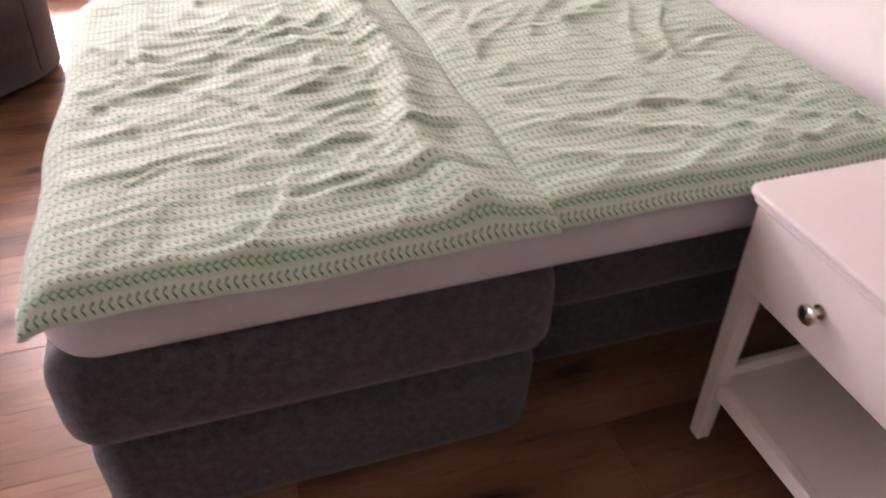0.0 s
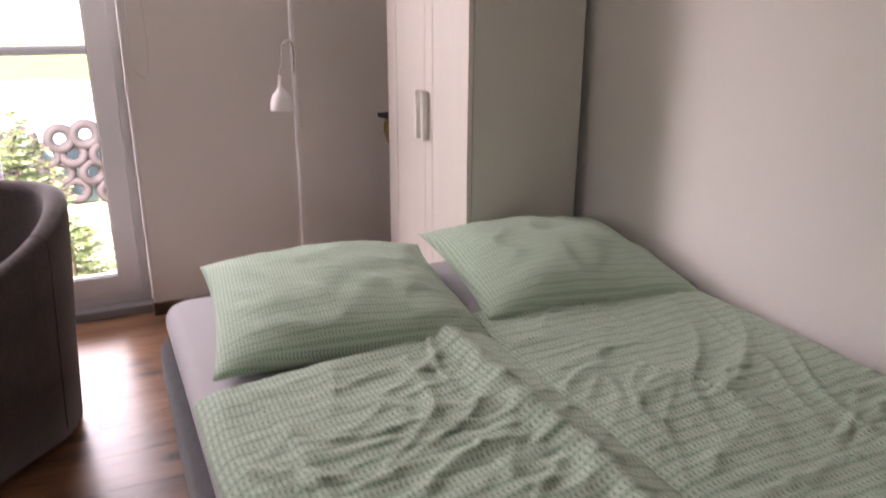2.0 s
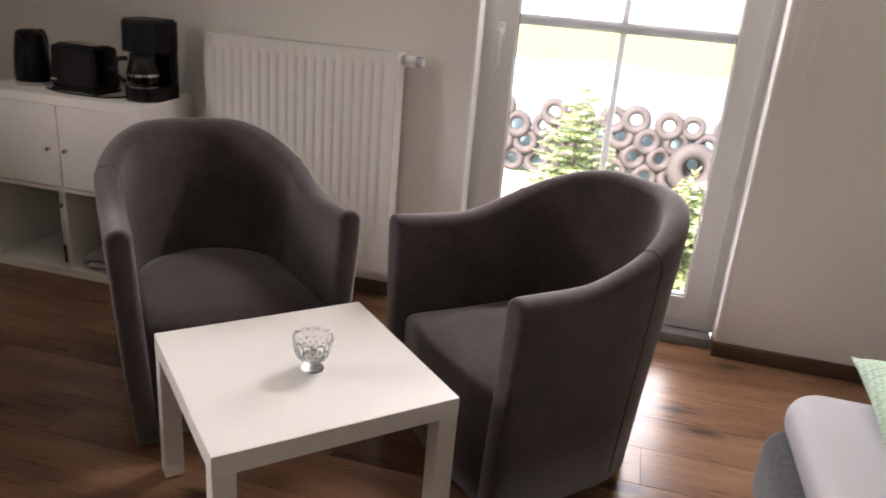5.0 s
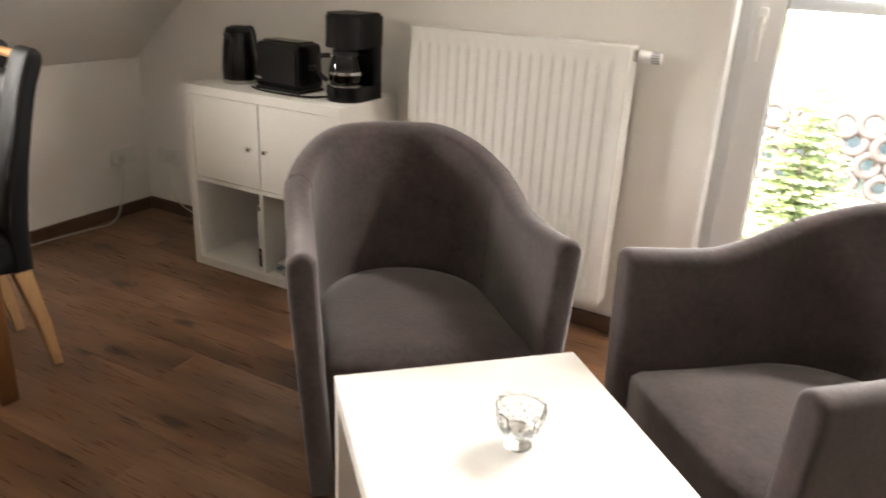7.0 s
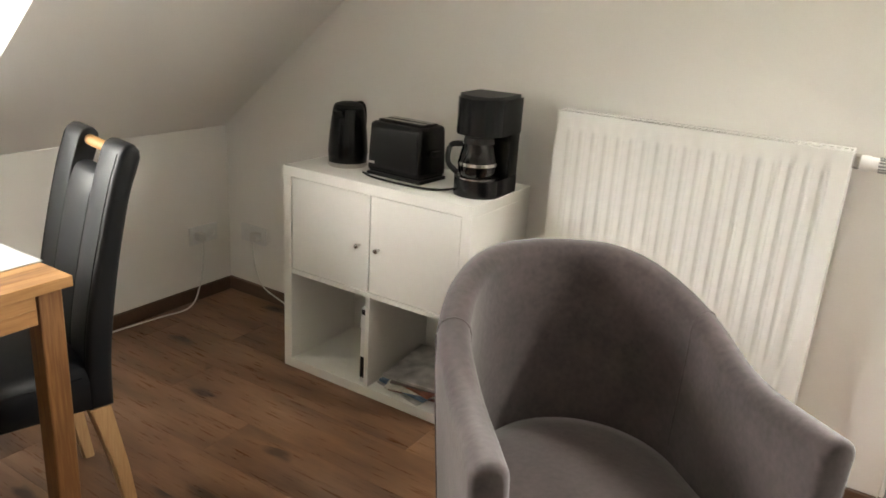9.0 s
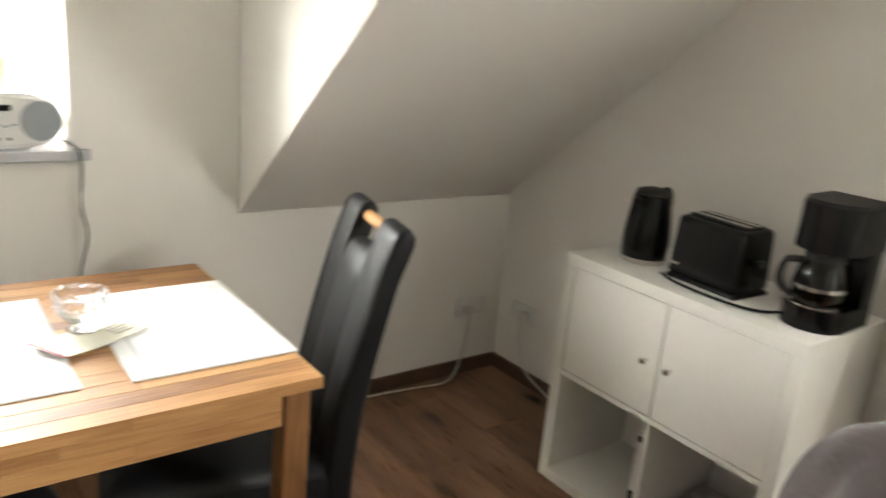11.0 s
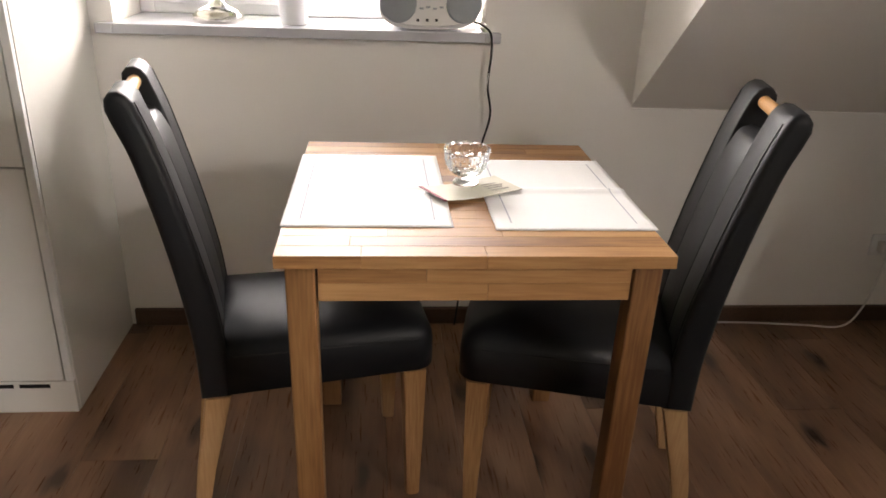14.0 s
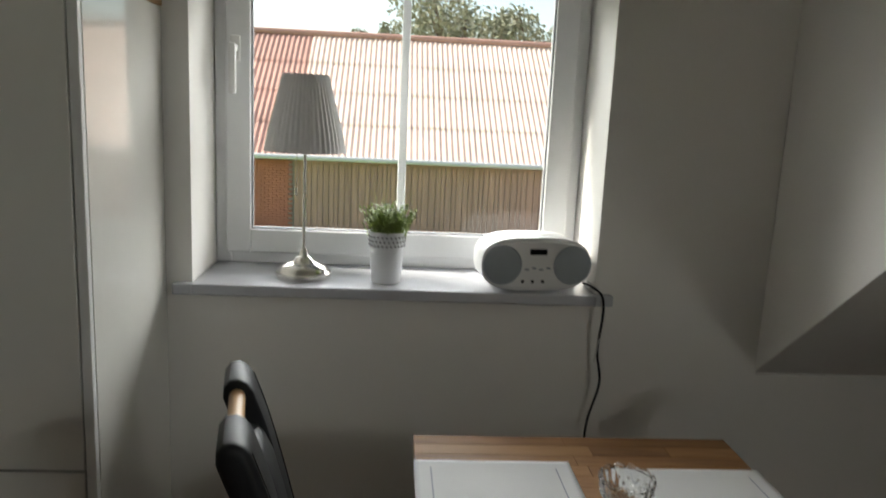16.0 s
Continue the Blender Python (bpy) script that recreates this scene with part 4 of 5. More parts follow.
def radiator():
    x0, x1, y0, z0, z1 = -2.39, -1.58, 4.17, 0.145, 1.047
    ra = thing("radiator", pose(0, 0, 0), "white ribbed panel radiator on the wall", "radiator")
    n = 19
    b = bmesh.new()
    m0 = 0.028
    step = (x1 - x0 - 2 * m0) / n
    # pressed front plate: upright channels with rounded ends
    cols = [(x0, 0.0), (x0 + m0 * 0.6, 0.0)]
    for k in range(n):
        c = x0 + m0 + step * (k + 0.5)
        cols += [(c - step * 0.30, 0.0), (c - step * 0.24, 0.0012), (c - step * 0.12, 0.0075), (c + step * 0.12, 0.0075), (c + step * 0.24, 0.0012), (c + step * 0.30, 0.0)]
    cols += [(x1 - m0 * 0.6, 0.0), (x1, 0.0)]
    rows = [(z0, 0), (z0 + 0.045, 0), (z0 + 0.06, 1), (z1 - 0.06, 1), (z1 - 0.045, 0), (z1, 0)]
    g = [[b.verts.new((x, y0 + d * f, z)) for x, d in cols] for z, f in rows]
    for j in range(len(rows) - 1):
        for i in range(len(cols) - 1):
            b.faces.new((g[j][i], g[j][i + 1], g[j + 1][i + 1], g[j + 1][i]))
    part("front_plate", b, RADI, ra, "", "all")
    part("back_plate", box(x0 + 0.01, YN - 0.045, z0 + 0.005, x1 - 0.01, YN - 0.03, z1 - 0.008, 0.003), RADI, ra)
    part("side_cover", box(x0 - 0.004, y0 + 0.0005, z0, x0 - 0.0003, YN - 0.03, z1, 0.001), RADI, ra)
    part("side_cover", box(x1 + 0.0003, y0 + 0.0005, z0, x1 + 0.004, YN - 0.03, z1, 0.001), RADI, ra)
    b = box(x0, y0 + 0.002, z1 - 0.006, x1, y0 + 0.018, z1 - 0.001, 0.001)
    box(x0, YN - 0.046, z1 - 0.006, x1, YN - 0.03, z1 - 0.001, 0.001, 2, b)
    for k in range(46):
        c = x0 + 0.01 + (x1 - x0 - 0.02) * k / 45
        box(c - 0.003, y0 + 0.018, z1 - 0.008, c + 0.003, YN - 0.046, z1 - 0.003, 0, 2, b)
    part("top_grille", b, RADI, ra, "slatted white top grille")
    part("convector", box(x0 + 0.012, y0 + 0.022, z0 + 0.02, x1 - 0.012, YN - 0.05, z1 - 0.02), SEAL, ra)
    for bx in (x0 + 0.12, x1 - 0.12):
        part("bracket", box(bx, YN - 0.031, z0 + 0.1, bx + 0.03, YN, z1 - 0.1), RADI, ra)
    v = part("valve", box(x1 + 0.004, y0 + 0.03, z1 - 0.046, x1 + 0.022, y0 + 0.062, z1 - 0.010, 0.004), STEEL, ra, "metal valve body")
    b = lathe([(0, 0.0), (0.019, 0.0), (0.021, 0.006), (0.021, 0.02), (0.018, 0.024), (0.0185, 0.062), (0.016, 0.07), (0, 0.07)], 28, m=pose(x1 + 0.022, y0 + 0.046, z1 - 0.03, 0, 90, 0))
    part("thermostat_head", b, WHITEPL, v, "white thermostat head", True)
    b = bmesh.new()
    for k in range(14):
        a = 2 * math.pi * k / 14
        box(0.026, -0.0022, -0.001, 0.052, 0.0022, 0.0012, 0, 1, b, pose(x1 + 0.022 + 0.016, y0 + 0.046 + 0.0186 * math.cos(a), z1 - 0.03 + 0.0186 * math.sin(a), 0, 0, 0) @ pose(0, 0, 0, math.degrees(a) - 90, 0, 0))
    part("grip_ribs", b, SEAL, v)


radiator()

# ---- dining corner ----
def sideboard():
    x0, x1, y0, y1, h = -3.275, -2.505, 3.893, 4.273, 0.77
    t, t2 = 0.036, 0.016
    sb = thing("cube_shelf", pose(0, 0, 0), "white cube shelf with two doors above two open cubbies", "shelf")
    part("top", box(x0, y0, h - t, x1, y1, h, 0.0015), WHITEFOIL, sb)
    part("bottom", box(x0, y0, 0, x1, y1, t, 0.0015), WHITEFOIL, sb)
    part("side", box(x0, y0, t, x0 + t, y1, h - t, 0.001), WHITEFOIL, sb)
    part("side", box(x1 - t, y0, t, x1, y1, h - t, 0.001), WHITEFOIL, sb)
    xm, zm = (x0 + x1) / 2, h / 2
    part("shelf_board", box(x0 + t, y0 + 0.002, zm - t2 / 2, x1 - t, y1 - 0.002, zm + t2 / 2), WHITEFOIL, sb)
    part("divider", box(xm - t2 / 2, y0 + 0.002, t, xm + t2 / 2, y1 - 0.002, zm - t2 / 2), WHITEFOIL, sb)
    part("divider", box(xm - t2 / 2, y0 + 0.02, zm + t2 / 2, xm + t2 / 2, y1 - 0.002, h - t), WHITEFOIL, sb)
    part("back_panel", box(x0 + t, y1 - 0.012, t, x1 - t, y1 - 0.006, h - t), WHITEFOIL, sb)
    for a, c, kx in ((x0 + t + 0.003, xm - 0.003, xm - 0.04), (xm + 0.003, x1 - t - 0.003, xm + 0.04)):
        d = part("door", box(a, y0 + 0.003, zm + t2 / 2 + 0.003, c, y0 + 0.019, h - t - 0.003, 0.0015), WHITEFOIL, sb)
        part("knob", lathe([(0, 0.024), (0.008, 0.023), (0.009, 0.016), (0.004, 0.012), (0.004, 0.0)], 16, m=pose(kx, y0 + 0.003, 0.555, 90, 0, 0)), STEEL, d, "small metal knob", True)
    # things in the cubbies
    bk = tagged(part("ring_binder", box(xm - 0.040, y0 + 0.02, t + 0.0005, xm - 0.0085, y0 + 0.30, t + 0.285, 0.003), WHITEPL, None, "slim white ring binder with dark lower spine", False), category="binder")
    part("spine_label", box(xm - 0.038, y0 + 0.0185, t + 0.02, xm - 0.0105, y0 + 0.0198, t + 0.10), BLACKMT, bk, "dark label")
    part("spine_label", box(xm - 0.036, y0 + 0.0185, t + 0.262, xm - 0.0125, y0 + 0.0198, t + 0.28), BLACKMT, bk, "dark label")
    z = t + 0.0005
    rng = random.Random(4)
    tones = [(0.5, 0.5, 0.5), (0.16, 0.05, 0.04), (0.12, 0.2, 0.32), (0.6, 0.58, 0.52), (0.3, 0.1, 0.06), (0.16, 0.13, 0.12), (0.42, 0.40, 0.39)]
    for k, c in enumerate(tones):
        mt = plain("magazine_cover", c, 0.35, vary=0.5, fine=25, coarse=14, relief=0.0)
        hgt = 0.006 + 0.005 * rng.random()
        tagged(part("magazine", box(-0.105, -0.145, 0, 0.105, 0.145, hgt, 0.001), mt, None, "glossy magazine lying in the cubby stack", False,
                    pose(xm + 0.165 + rng.uniform(-0.02, 0.02), y0 + 0.175 + rng.uniform(-0.015, 0.01), z, 0, 0, rng.uniform(-18, 18))), category="magazine", group="magazines in the cubby")
        z += hgt + 0.0004


sideboard()


def kettle():
    k = thing("kettle", pose(-3.125, 4.06, 0.7702, 0, 0, 98), "black electric kettle with a steel band", "kettle")
    part("base_band", lathe([(0, 0.0), (0.066, 0.0), (0.069, 0.004), (0.069, 0.016), (0, 0.016)], 36), STEEL, k, "steel band", True)
    part("body", lathe([(0, 0.0162), (0.067, 0.0162), (0.070, 0.05), (0.067, 0.10), (0.060, 0.16), (0.0545, 0.20), (0.050, 0.203), (0, 0.203)], 40), BLACKPL, k, "", True)
    part("lid", lathe([(0, 0.222), (0.03, 0.221), (0.048, 0.214), (0.0525, 0.2032), (0, 0.2032)], 36), BLACKMT, k, "", True)
    part("handle", tube(smooth_path([(0.045, 0.0, 0.205), (0.085, 0, 0.205), (0.102, 0, 0.17), (0.10, 0, 0.10), (0.085, 0, 0.045), (0.066, 0, 0.04)]), 0.011, 10), BLACKMT, k, "", True)
    part("spout", prism([(-0.075, 0.195), (-0.052, 0.2), (-0.052, 0.165)], "y", -0.018, 0.018), BLACKPL, k)


def toaster():
    t = thing("toaster", pose(-2.878, 4.07, 0.7702, 0, 0, -3), "black two-slot toaster on the shelf top", "toaster")
    t.scale = (0.88, 0.95, 0.98)
    b = box(-0.132, -0.078, 0.012, 0.132, 0.078, 0.186, 0.022, 4)
    for v in b.verts:
        f = 1 - 0.07 * (v.co.z / 0.186)
        v.co.x *= f
        v.co.y *= f
    part("body", b, BLACKPL, t, "", True)
    part("foot_plate", box(-0.130, -0.076, 0.0, 0.130, 0.076, 0.0118, 0.004), BLACKMT, t)
    part("slot_frame", box(-0.105, -0.045, 0.1865, 0.105, 0.045, 0.192, 0.003), BLACKMT, t)
    part("slot", box(-0.10, -0.030, 0.1922, 0.10, -0.012, 0.1926), STEEL, t)
    part("slot", box(-0.10, 0.012, 0.1922, 0.10, 0.030, 0.1926), STEEL, t)
    part("lever", box(0.128, -0.02, 0.09, 0.15, 0.02, 0.108, 0.004), BLACKMT, t)
    part("brand_plate", box(-0.125, -0.0775, 0.042, -0.09, -0.0768, 0.050), STEEL, t, "small grey plate")
    c = thing("toaster_cable", pose(0, 0, 0), "black power cable on the shelf top", "cable")
    part("cord", tube(smooth_path([(-3.0, 3.99, 0.776), (-2.93, 3.962, 0.775), (-2.80, 3.952, 0.775), (-2.70, 3.97, 0.775), (-2.66, 4.03, 0.775), (-2.675, 4.12, 0.775), (-2.72, 4.14, 0.775)]), 0.004, 8), BLACKMT, c, "", True)


def coffee_maker():
    c = thing("coffee_maker", pose(-2.582, 4.06, 0.7702, 0, 0, 2), "black filter coffee maker with glass jug", "coffee maker")
    c.scale = (0.9, 0.94, 1.0)
    def dshape(r, d, z0, z1, bm=None):
        pts = [(r * math.cos(a), -0.02 + r * math.sin(a) * 0.9) for a in (math.pi + math.pi * k / 20 for k in range(21))] + [(r, d), (-r, d)]
        return prism(pts, "z", z0, z1, bm)
    part("base", dshape(0.084, 0.11, 0.0, 0.055), BLACKPL, c, "", True)
    part("warming_plate", lathe([(0, 0.0555), (0.066, 0.0555), (0.066, 0.059), (0, 0.059)], 30, m=pose(0, -0.028, 0)), STEEL, c, "", True)
    part("column", box(-0.084, 0.045, 0.0552, 0.084, 0.11, 0.192, 0.004), BLACKPL, c, "", True)
    part("filter_housing", dshape(0.086, 0.11, 0.1922, 0.302), BLACKPL, c, "", True)
    part("lid", dshape(0.08, 0.10, 0.3022, 0.312), BLACKMT, c, "", True)
    jug = part("jug", lathe([(0.0, 0.0595), (0.058, 0.0595), (0.066, 0.08), (0.067, 0.11), (0.055, 0.155), (0.05, 0.165), (0.047, 0.165), (0.052, 0.153), (0.063, 0.11), (0.062, 0.082), (0, 0.063)], 36, m=pose(0, -0.03, 0)), SMOKED, c, "dark glass jug", True)
    part("jug_lid", lathe([(0, 0.166), (0.053, 0.166), (0.05, 0.182), (0, 0.184)], 30, m=pose(0, -0.03, 0)), BLACKMT, jug, "", True)
    part("jug_band", lathe([(0.0672, 0.098), (0.0685, 0.098), (0.0685, 0.108), (0.0672, 0.108)], 36, m=pose(0, -0.03, 0)), STEEL, jug, "", True)
    part("jug_handle", tube(smooth_path([(-0.035, -0.082, 0.165), (-0.06, -0.115, 0.16), (-0.064, -0.12, 0.11), (-0.045, -0.09, 0.075)]), 0.009, 8), BLACKMT, jug, "", True)


kettle()
toaster()
coffee_maker()


def socket(m):
    s = thing("wall_socket", m, "white double wall socket above the skirting", "socket", "sockets by the corner")
    part("frame_plate", box(-0.076, -0.009, -0.04, 0.076, 0.0, 0.04, 0.003), WHITEPL, s, "", True)
    for x in (-0.0355, 0.0355):
        part("insert", lathe([(0.0, -0.006), (0.019, -0.006), (0.0205, 0.001), (0.024, 0.0015), (0.024, 0.0005)], 28, m=pose(x, -0.0105, 0, 90, 0, 0)), WHITEPL, s, "", True)
        part("pin_holes", box(-0.0125, -0.0036, -0.0025, -0.0075, -0.0025, 0.0025, bm=box(0.0075, -0.0036, -0.0025, 0.0125, -0.0025, 0.0025), m=pose(0, 0, 0)), BLACKMT, s, at=pose(x, -0.003, 0))


socket(pose(XW, 4.135, 0.30, 0, 0, 90))
socket(pose(-3.845, YN, 0.297))


def plugged(points, label, mat, plug):
    c = thing("power_cable", pose(0, 0, 0), label, "cable")
    part("cord", tube(smooth_path(points), 0.0035, 7), mat, c, "", True)
    part("plug", plug, mat, c, "", True)


plugged([(XW + 0.045, 4.10, 0.29), (XW + 0.05, 4.09, 0.2), (XW + 0.055, 4.06, 0.08), (XW + 0.07, 3.99, 0.012), (XW + 0.05, 3.85, 0.006), (XW + 0.028, 3.6, 0.006), (XW + 0.03, 3.2, 0.006), (XW + 0.03, 2.8, 0.006)],
        "white extension cable along the skirting", CABLEW, box(XW + 0.0105, 4.08, 0.28, XW + 0.045, 4.118, 0.318, 0.006))
plugged([(-3.81, YN - 0.045, 0.29), (-3.80, YN - 0.05, 0.2), (-3.76, YN - 0.05, 0.10), (-3.68, YN - 0.04, 0.05), (-3.5, YN - 0.03, 0.012), (-3.3, YN - 0.009, 0.075)],
        "white cable running behind the shelf", CABLEW, box(-3.83, YN - 0.045, 0.277, -3.79, YN - 0.0105, 0.317, 0.006))


def dining_table():
    x0, x1, y0, y1, h = -3.592, -2.872, 2.160, 2.862, 0.755
    dt = thing("dining_table", pose((x0 + x1) / 2, (y0 + y1) / 2, 0), "square oiled acacia dining table of glued staves", "table")
    W, D = (x1 - x0) / 2, (y1 - y0) / 2
    top = part("tabletop", box(-W + 0.003, -D + 0.003, h - 0.0235, W - 0.003, D - 0.003, h - 0.004, 0.002), ACACIA, dt)
    rng = random.Random(11)
    rows = 16
    for r in range(rows):
        a, c = -W + 2 * W * r / rows, -W + 2 * W * (r + 1) / rows
        cuts = sorted([-D, D] + [rng.uniform(-D + 0.12, D - 0.12) for k in range(1 + r % 2)])
        cuts = [v for k, v in enumerate(cuts) if k == 0 or v - cuts[k - 1] > 0.05 or v == D]
        for p, q in zip(cuts, cuts[1:]):
            part("stave", box(a + 0.0002, p + 0.0002, h - 0.024, c - 0.0002, q - 0.0002, h, 0.0006, 1), ACACIA, top)
    for sx in (-1, 1):
        for sy in (-1, 1):
            x, y = sx * (W - 0.042), sy * (D - 0.042)
            b = box(x - 0.026, y - 0.026, 0, x + 0.026, y + 0.026, h - 0.0245, 0.005, 3)
            for v in b.verts:
                if v.co.z < 0.1:
                    v.co.x -= sx * 0.006
                    v.co.y -= sy * 0.006
            part("leg", b, ACACIA_Z, dt, "", True)
    for sx in (-1, 1):
        for k, (a, c) in enumerate(((-0.034, 0.0), (0.0, 0.036))):
            z = h - 0.0615
            cut = 0.02 if sx > 0 else -0.1
            part("apron_board", box(sx * (W - 0.03) - 0.010, -D + 0.072, z + a + 0.0003, sx * (W - 0.03) + 0.010, cut - 0.11 * k, z + c, 0.0008, 1), ACACIA, dt)
            part("apron_board", box(sx * (W - 0.03) - 0.010, cut - 0.11 * k + 0.0005, z + a + 0.0003, sx * (W - 0.03) + 0.010, D - 0.072, z + c, 0.0008, 1), ACACIA, dt)
    for sy in (-1, 1):
        part("apron", box(-W + 0.072, sy * (D - 0.03) - 0.010, h - 0.096, W - 0.072, sy * (D - 0.03) + 0.010, h - 0.0245, 0.001), ACACIA_X, dt)


dining_table()


def placemat(x0, x1, y0, y1, seed, label):
    b = bmesh.new()
    nx, ny = 40, 26
    cx = (x0 + x1) / 2
    g = []
    for i in range(nx + 1):
        row = []
        for j in range(ny + 1):
            x, y = x0 + (x1 - x0) * i / nx, y0 + (y1 - y0) * j / ny
            z = 0.7553 + 0.0006 * (1 + noise.noise(Vector((x * 9, y * 9, seed))))
            z += 0.006 * math.exp(-((x - cx - 0.0 * y) / 0.010) ** 2) * (0.5 + 0.5 * j / ny)
            row.append(b.verts.new((x + 0.0015 * noise.noise(Vector((y * 20, seed, 0))), y + 0.0015 * noise.noise(Vector((x * 20, seed, 3))), z)))
        g.append(row)
    for i in range(nx):
        for j in range(ny):
            b.faces.new((g[i][j], g[i + 1][j], g[i + 1][j + 1], g[i][j + 1]))
    ob = part("placemat", b, LINEN, None, label, "all")
    md = ob.modifiers.new("thickness", "SOLIDIFY")
    md.thickness, md.offset = 0.0015, 1
    tagged(ob, category="placemat", group="placemats on the table")
    e = 0.032
    for a, c, p, q in ((x0 + e, x1 - e, y0 + e, y0 + e + 0.003), (x0 + e, x1 - e, y1 - e - 0.003, y1 - e)):
        lb = bmesh.new()
        pr = None
        for k in range(41):
            x = a + (c - a) * k / 40
            z = 0.7585 + 0.006 * math.exp(-((x - cx) / 0.010) ** 2) * (0.5 + 0.5 * (p - y0) / (y1 - y0))
            now = (lb.verts.new((x, p, z)), lb.verts.new((x, q, z)))
            if pr:
                lb.faces.new((pr[0], now[0], now[1], pr[1]))
            pr = now
        part("hem_line", lb, LINENLINE, ob, "grey drawn-thread line")


placemat(-3.468, -3.003, 2.157, 2.477, 1.0, "white linen placemat creased across the middle")
placemat(-3.442, -2.99, 2.556, 2.868, 5.0, "white linen placemat creased across the middle")

fl = thing("folded_leaflet", pose(-3.205, 2.535, 0.7612, 0, 0, 118), "folded cream leaflet with a dark red edge", "leaflet")
b = box(-0.095, -0.050, 0.0, 0.095, 0.050, 0.0012)
bmesh.ops.subdivide_edges(b, edges=b.edges[:], cuts=6, use_grid_fill=True)
for v in b.verts:
    v.co.z += 0.006 * (v.co.x / 0.095) ** 2 * (1 if v.co.x < 0 else 0.4)
part("sheet", b, PAPER, fl)
part("cover_edge", box(-0.101, -0.050, 0.0064, -0.0955, 0.050, 0.0082), PAPERRED, fl, "dark red edge")
for k in range(4):
    part("print_line", box(0.03, -0.03 + 0.012 * k, 0.0034, 0.075 - 0.008 * (k % 2), -0.026 + 0.012 * k, 0.0040), INK, fl)
glass_cup(pose(-3.245, 2.525, 0.7628), "clear hobnail glass bowl with scalloped rim", 0.046, 0.072, 0.028)


def dining_chair(m, label):
    """A high-backed chair upholstered in black; it faces +y from its back bottom edge."""
    ch = thing("dining_chair", m, label, "chair", "chairs at the dining table")
    w = 0.187
    # side outline of the back: rear curve up, over the rounded top, front curve down
    rear = smooth_path([(0, 0.0, 0.342), (0, -0.006, 0.48), (0, -0.032, 0.66), (0, -0.074, 0.85), (0, -0.103, 0.935)], 6)
    front = smooth_path([(0, -0.060, 0.968), (0, -0.030, 0.88), (0, 0.012, 0.72), (0, 0.046, 0.56), (0, 0.060, 0.44)], 6)
    tip = [(0, -0.110, 0.955), (0, -0.109, 0.974), (0, -0.099, 0.987), (0, -0.084, 0.989), (0, -0.070, 0.982)]
    outline = [(p[1], p[2]) for p in rear] + [(p[1], p[2]) for p in tip] + [(p[1], p[2]) for p in front] + [(0.060, 0.342)]

    def back_piece(x0, x1, line, soft_lo, soft_hi):
        """A slab of the back; each flank has its own rounding."""
        b = prism(line, "x", x0, x1)
        for x, bev in ((x0, soft_lo), (x1, soft_hi)):
            edges = [e for e in b.edges if all(abs(v.co.x - x) < 1e-5 for v in e.verts) and e.is_boundary is False]
            bmesh.ops.bevel(b, geom=edges, offset=bev, segments=4, affect="EDGES", profile=0.5, clamp_overlap=True)
        return b
    mid_line = [(p[1], p[2]) for p in rear if p[2] < 0.885] + [(-0.090, 0.895), (-0.084, 0.906), (-0.068, 0.911), (-0.050, 0.905), (-0.040, 0.893)] + [(p[1], p[2]) for p in front if p[2] < 0.875] + [(0.060, 0.342)]
    back = part("backrest", back_piece(-w + 0.1155, w - 0.1155, mid_line, 0.003, 0.003), LEATHER, ch, "", True)
    for s in (-1, 1):
        a, c = sorted((s * (w - 0.115), s * w))
        part("back_bolster", back_piece(a, c, outline, 0.016 if s < 0 else 0.004, 0.004 if s < 0 else 0.016), LEATHER, ch, "", True)
        st = [(s * (w - 0.018), p[1] + 0.0008, p[2]) for p in front]
        part("seam", tube(st, 0.0016, 5), STITCH, back)
    part("grip_bar", tube([(-w + 0.11, -0.086, 0.958), (0, -0.086, 0.958), (w - 0.11, -0.086, 0.958)], 0.0140, 16), BARWOOD, ch, "round oak grip bar in the back", True)
    # upholstered seat: rounded front corners, soft rim, domed top, under edge rising to the front
    b = bmesh.new()
    rings = []
    for d, z in ((0.02, 0.355), (0.0, 0.362), (0.0, 0.425), (0.003, 0.442), (0.010, 0.456), (0.022, 0.467), (0.040, 0.475), (0.070, 0.483), (0.110, 0.489), (0.150, 0.4915)):
        x0, y0, y1 = w - 0.004 - d, 0.04 + d * 0.3, 0.505 - d
        rr = max(0.01, 0.045 - d * 0.2)
        pts = [(-x0, y0), (-x0 * 0.33, y0), (x0 * 0.33, y0), (x0, y0), (x0, (y0 + y1) / 2)]
        pts += [(x0 - rr + rr * math.cos(a), y1 - rr + rr * math.sin(a)) for a in (math.pi / 2 * k / 6 for k in range(7))]
        pts += [(0.0, y1 + 0.004)]
        pts += [(-x0 + rr - rr * math.sin(a), y1 - rr + rr * math.cos(a)) for a in (math.pi / 2 * k / 6 for k in range(7))]
        pts += [(-x0, (y0 + y1) / 2)]
        drop = 0.014 if z < 0.4 else 0.0
        rings.append([b.verts.new((x, y, z - drop * (1 - min(1, (y - 0.02) / 0.48)))) for x, y in pts])
    for p, q in zip(rings, rings[1:]):
        for k in range(len(p)):
            h = (k + 1) % len(p)
            b.faces.new((p[k], p[h], q[h], q[k]))
    b.faces.new(rings[0][::-1])
    b.faces.new(rings[-1])
    bmesh.ops.recalc_face_normals(b, faces=b.faces[:])
    seat = part("seat", b, LEATHER, ch, "", "all")
    for sx in (-1, 1):
        part("seam", tube([(sx * (w - 0.0045), 0.07, 0.438), (sx * (w - 0.0045), 0.25, 0.439), (sx * (w - 0.0045), 0.462, 0.439)], 0.0016, 5), STITCH, seat)
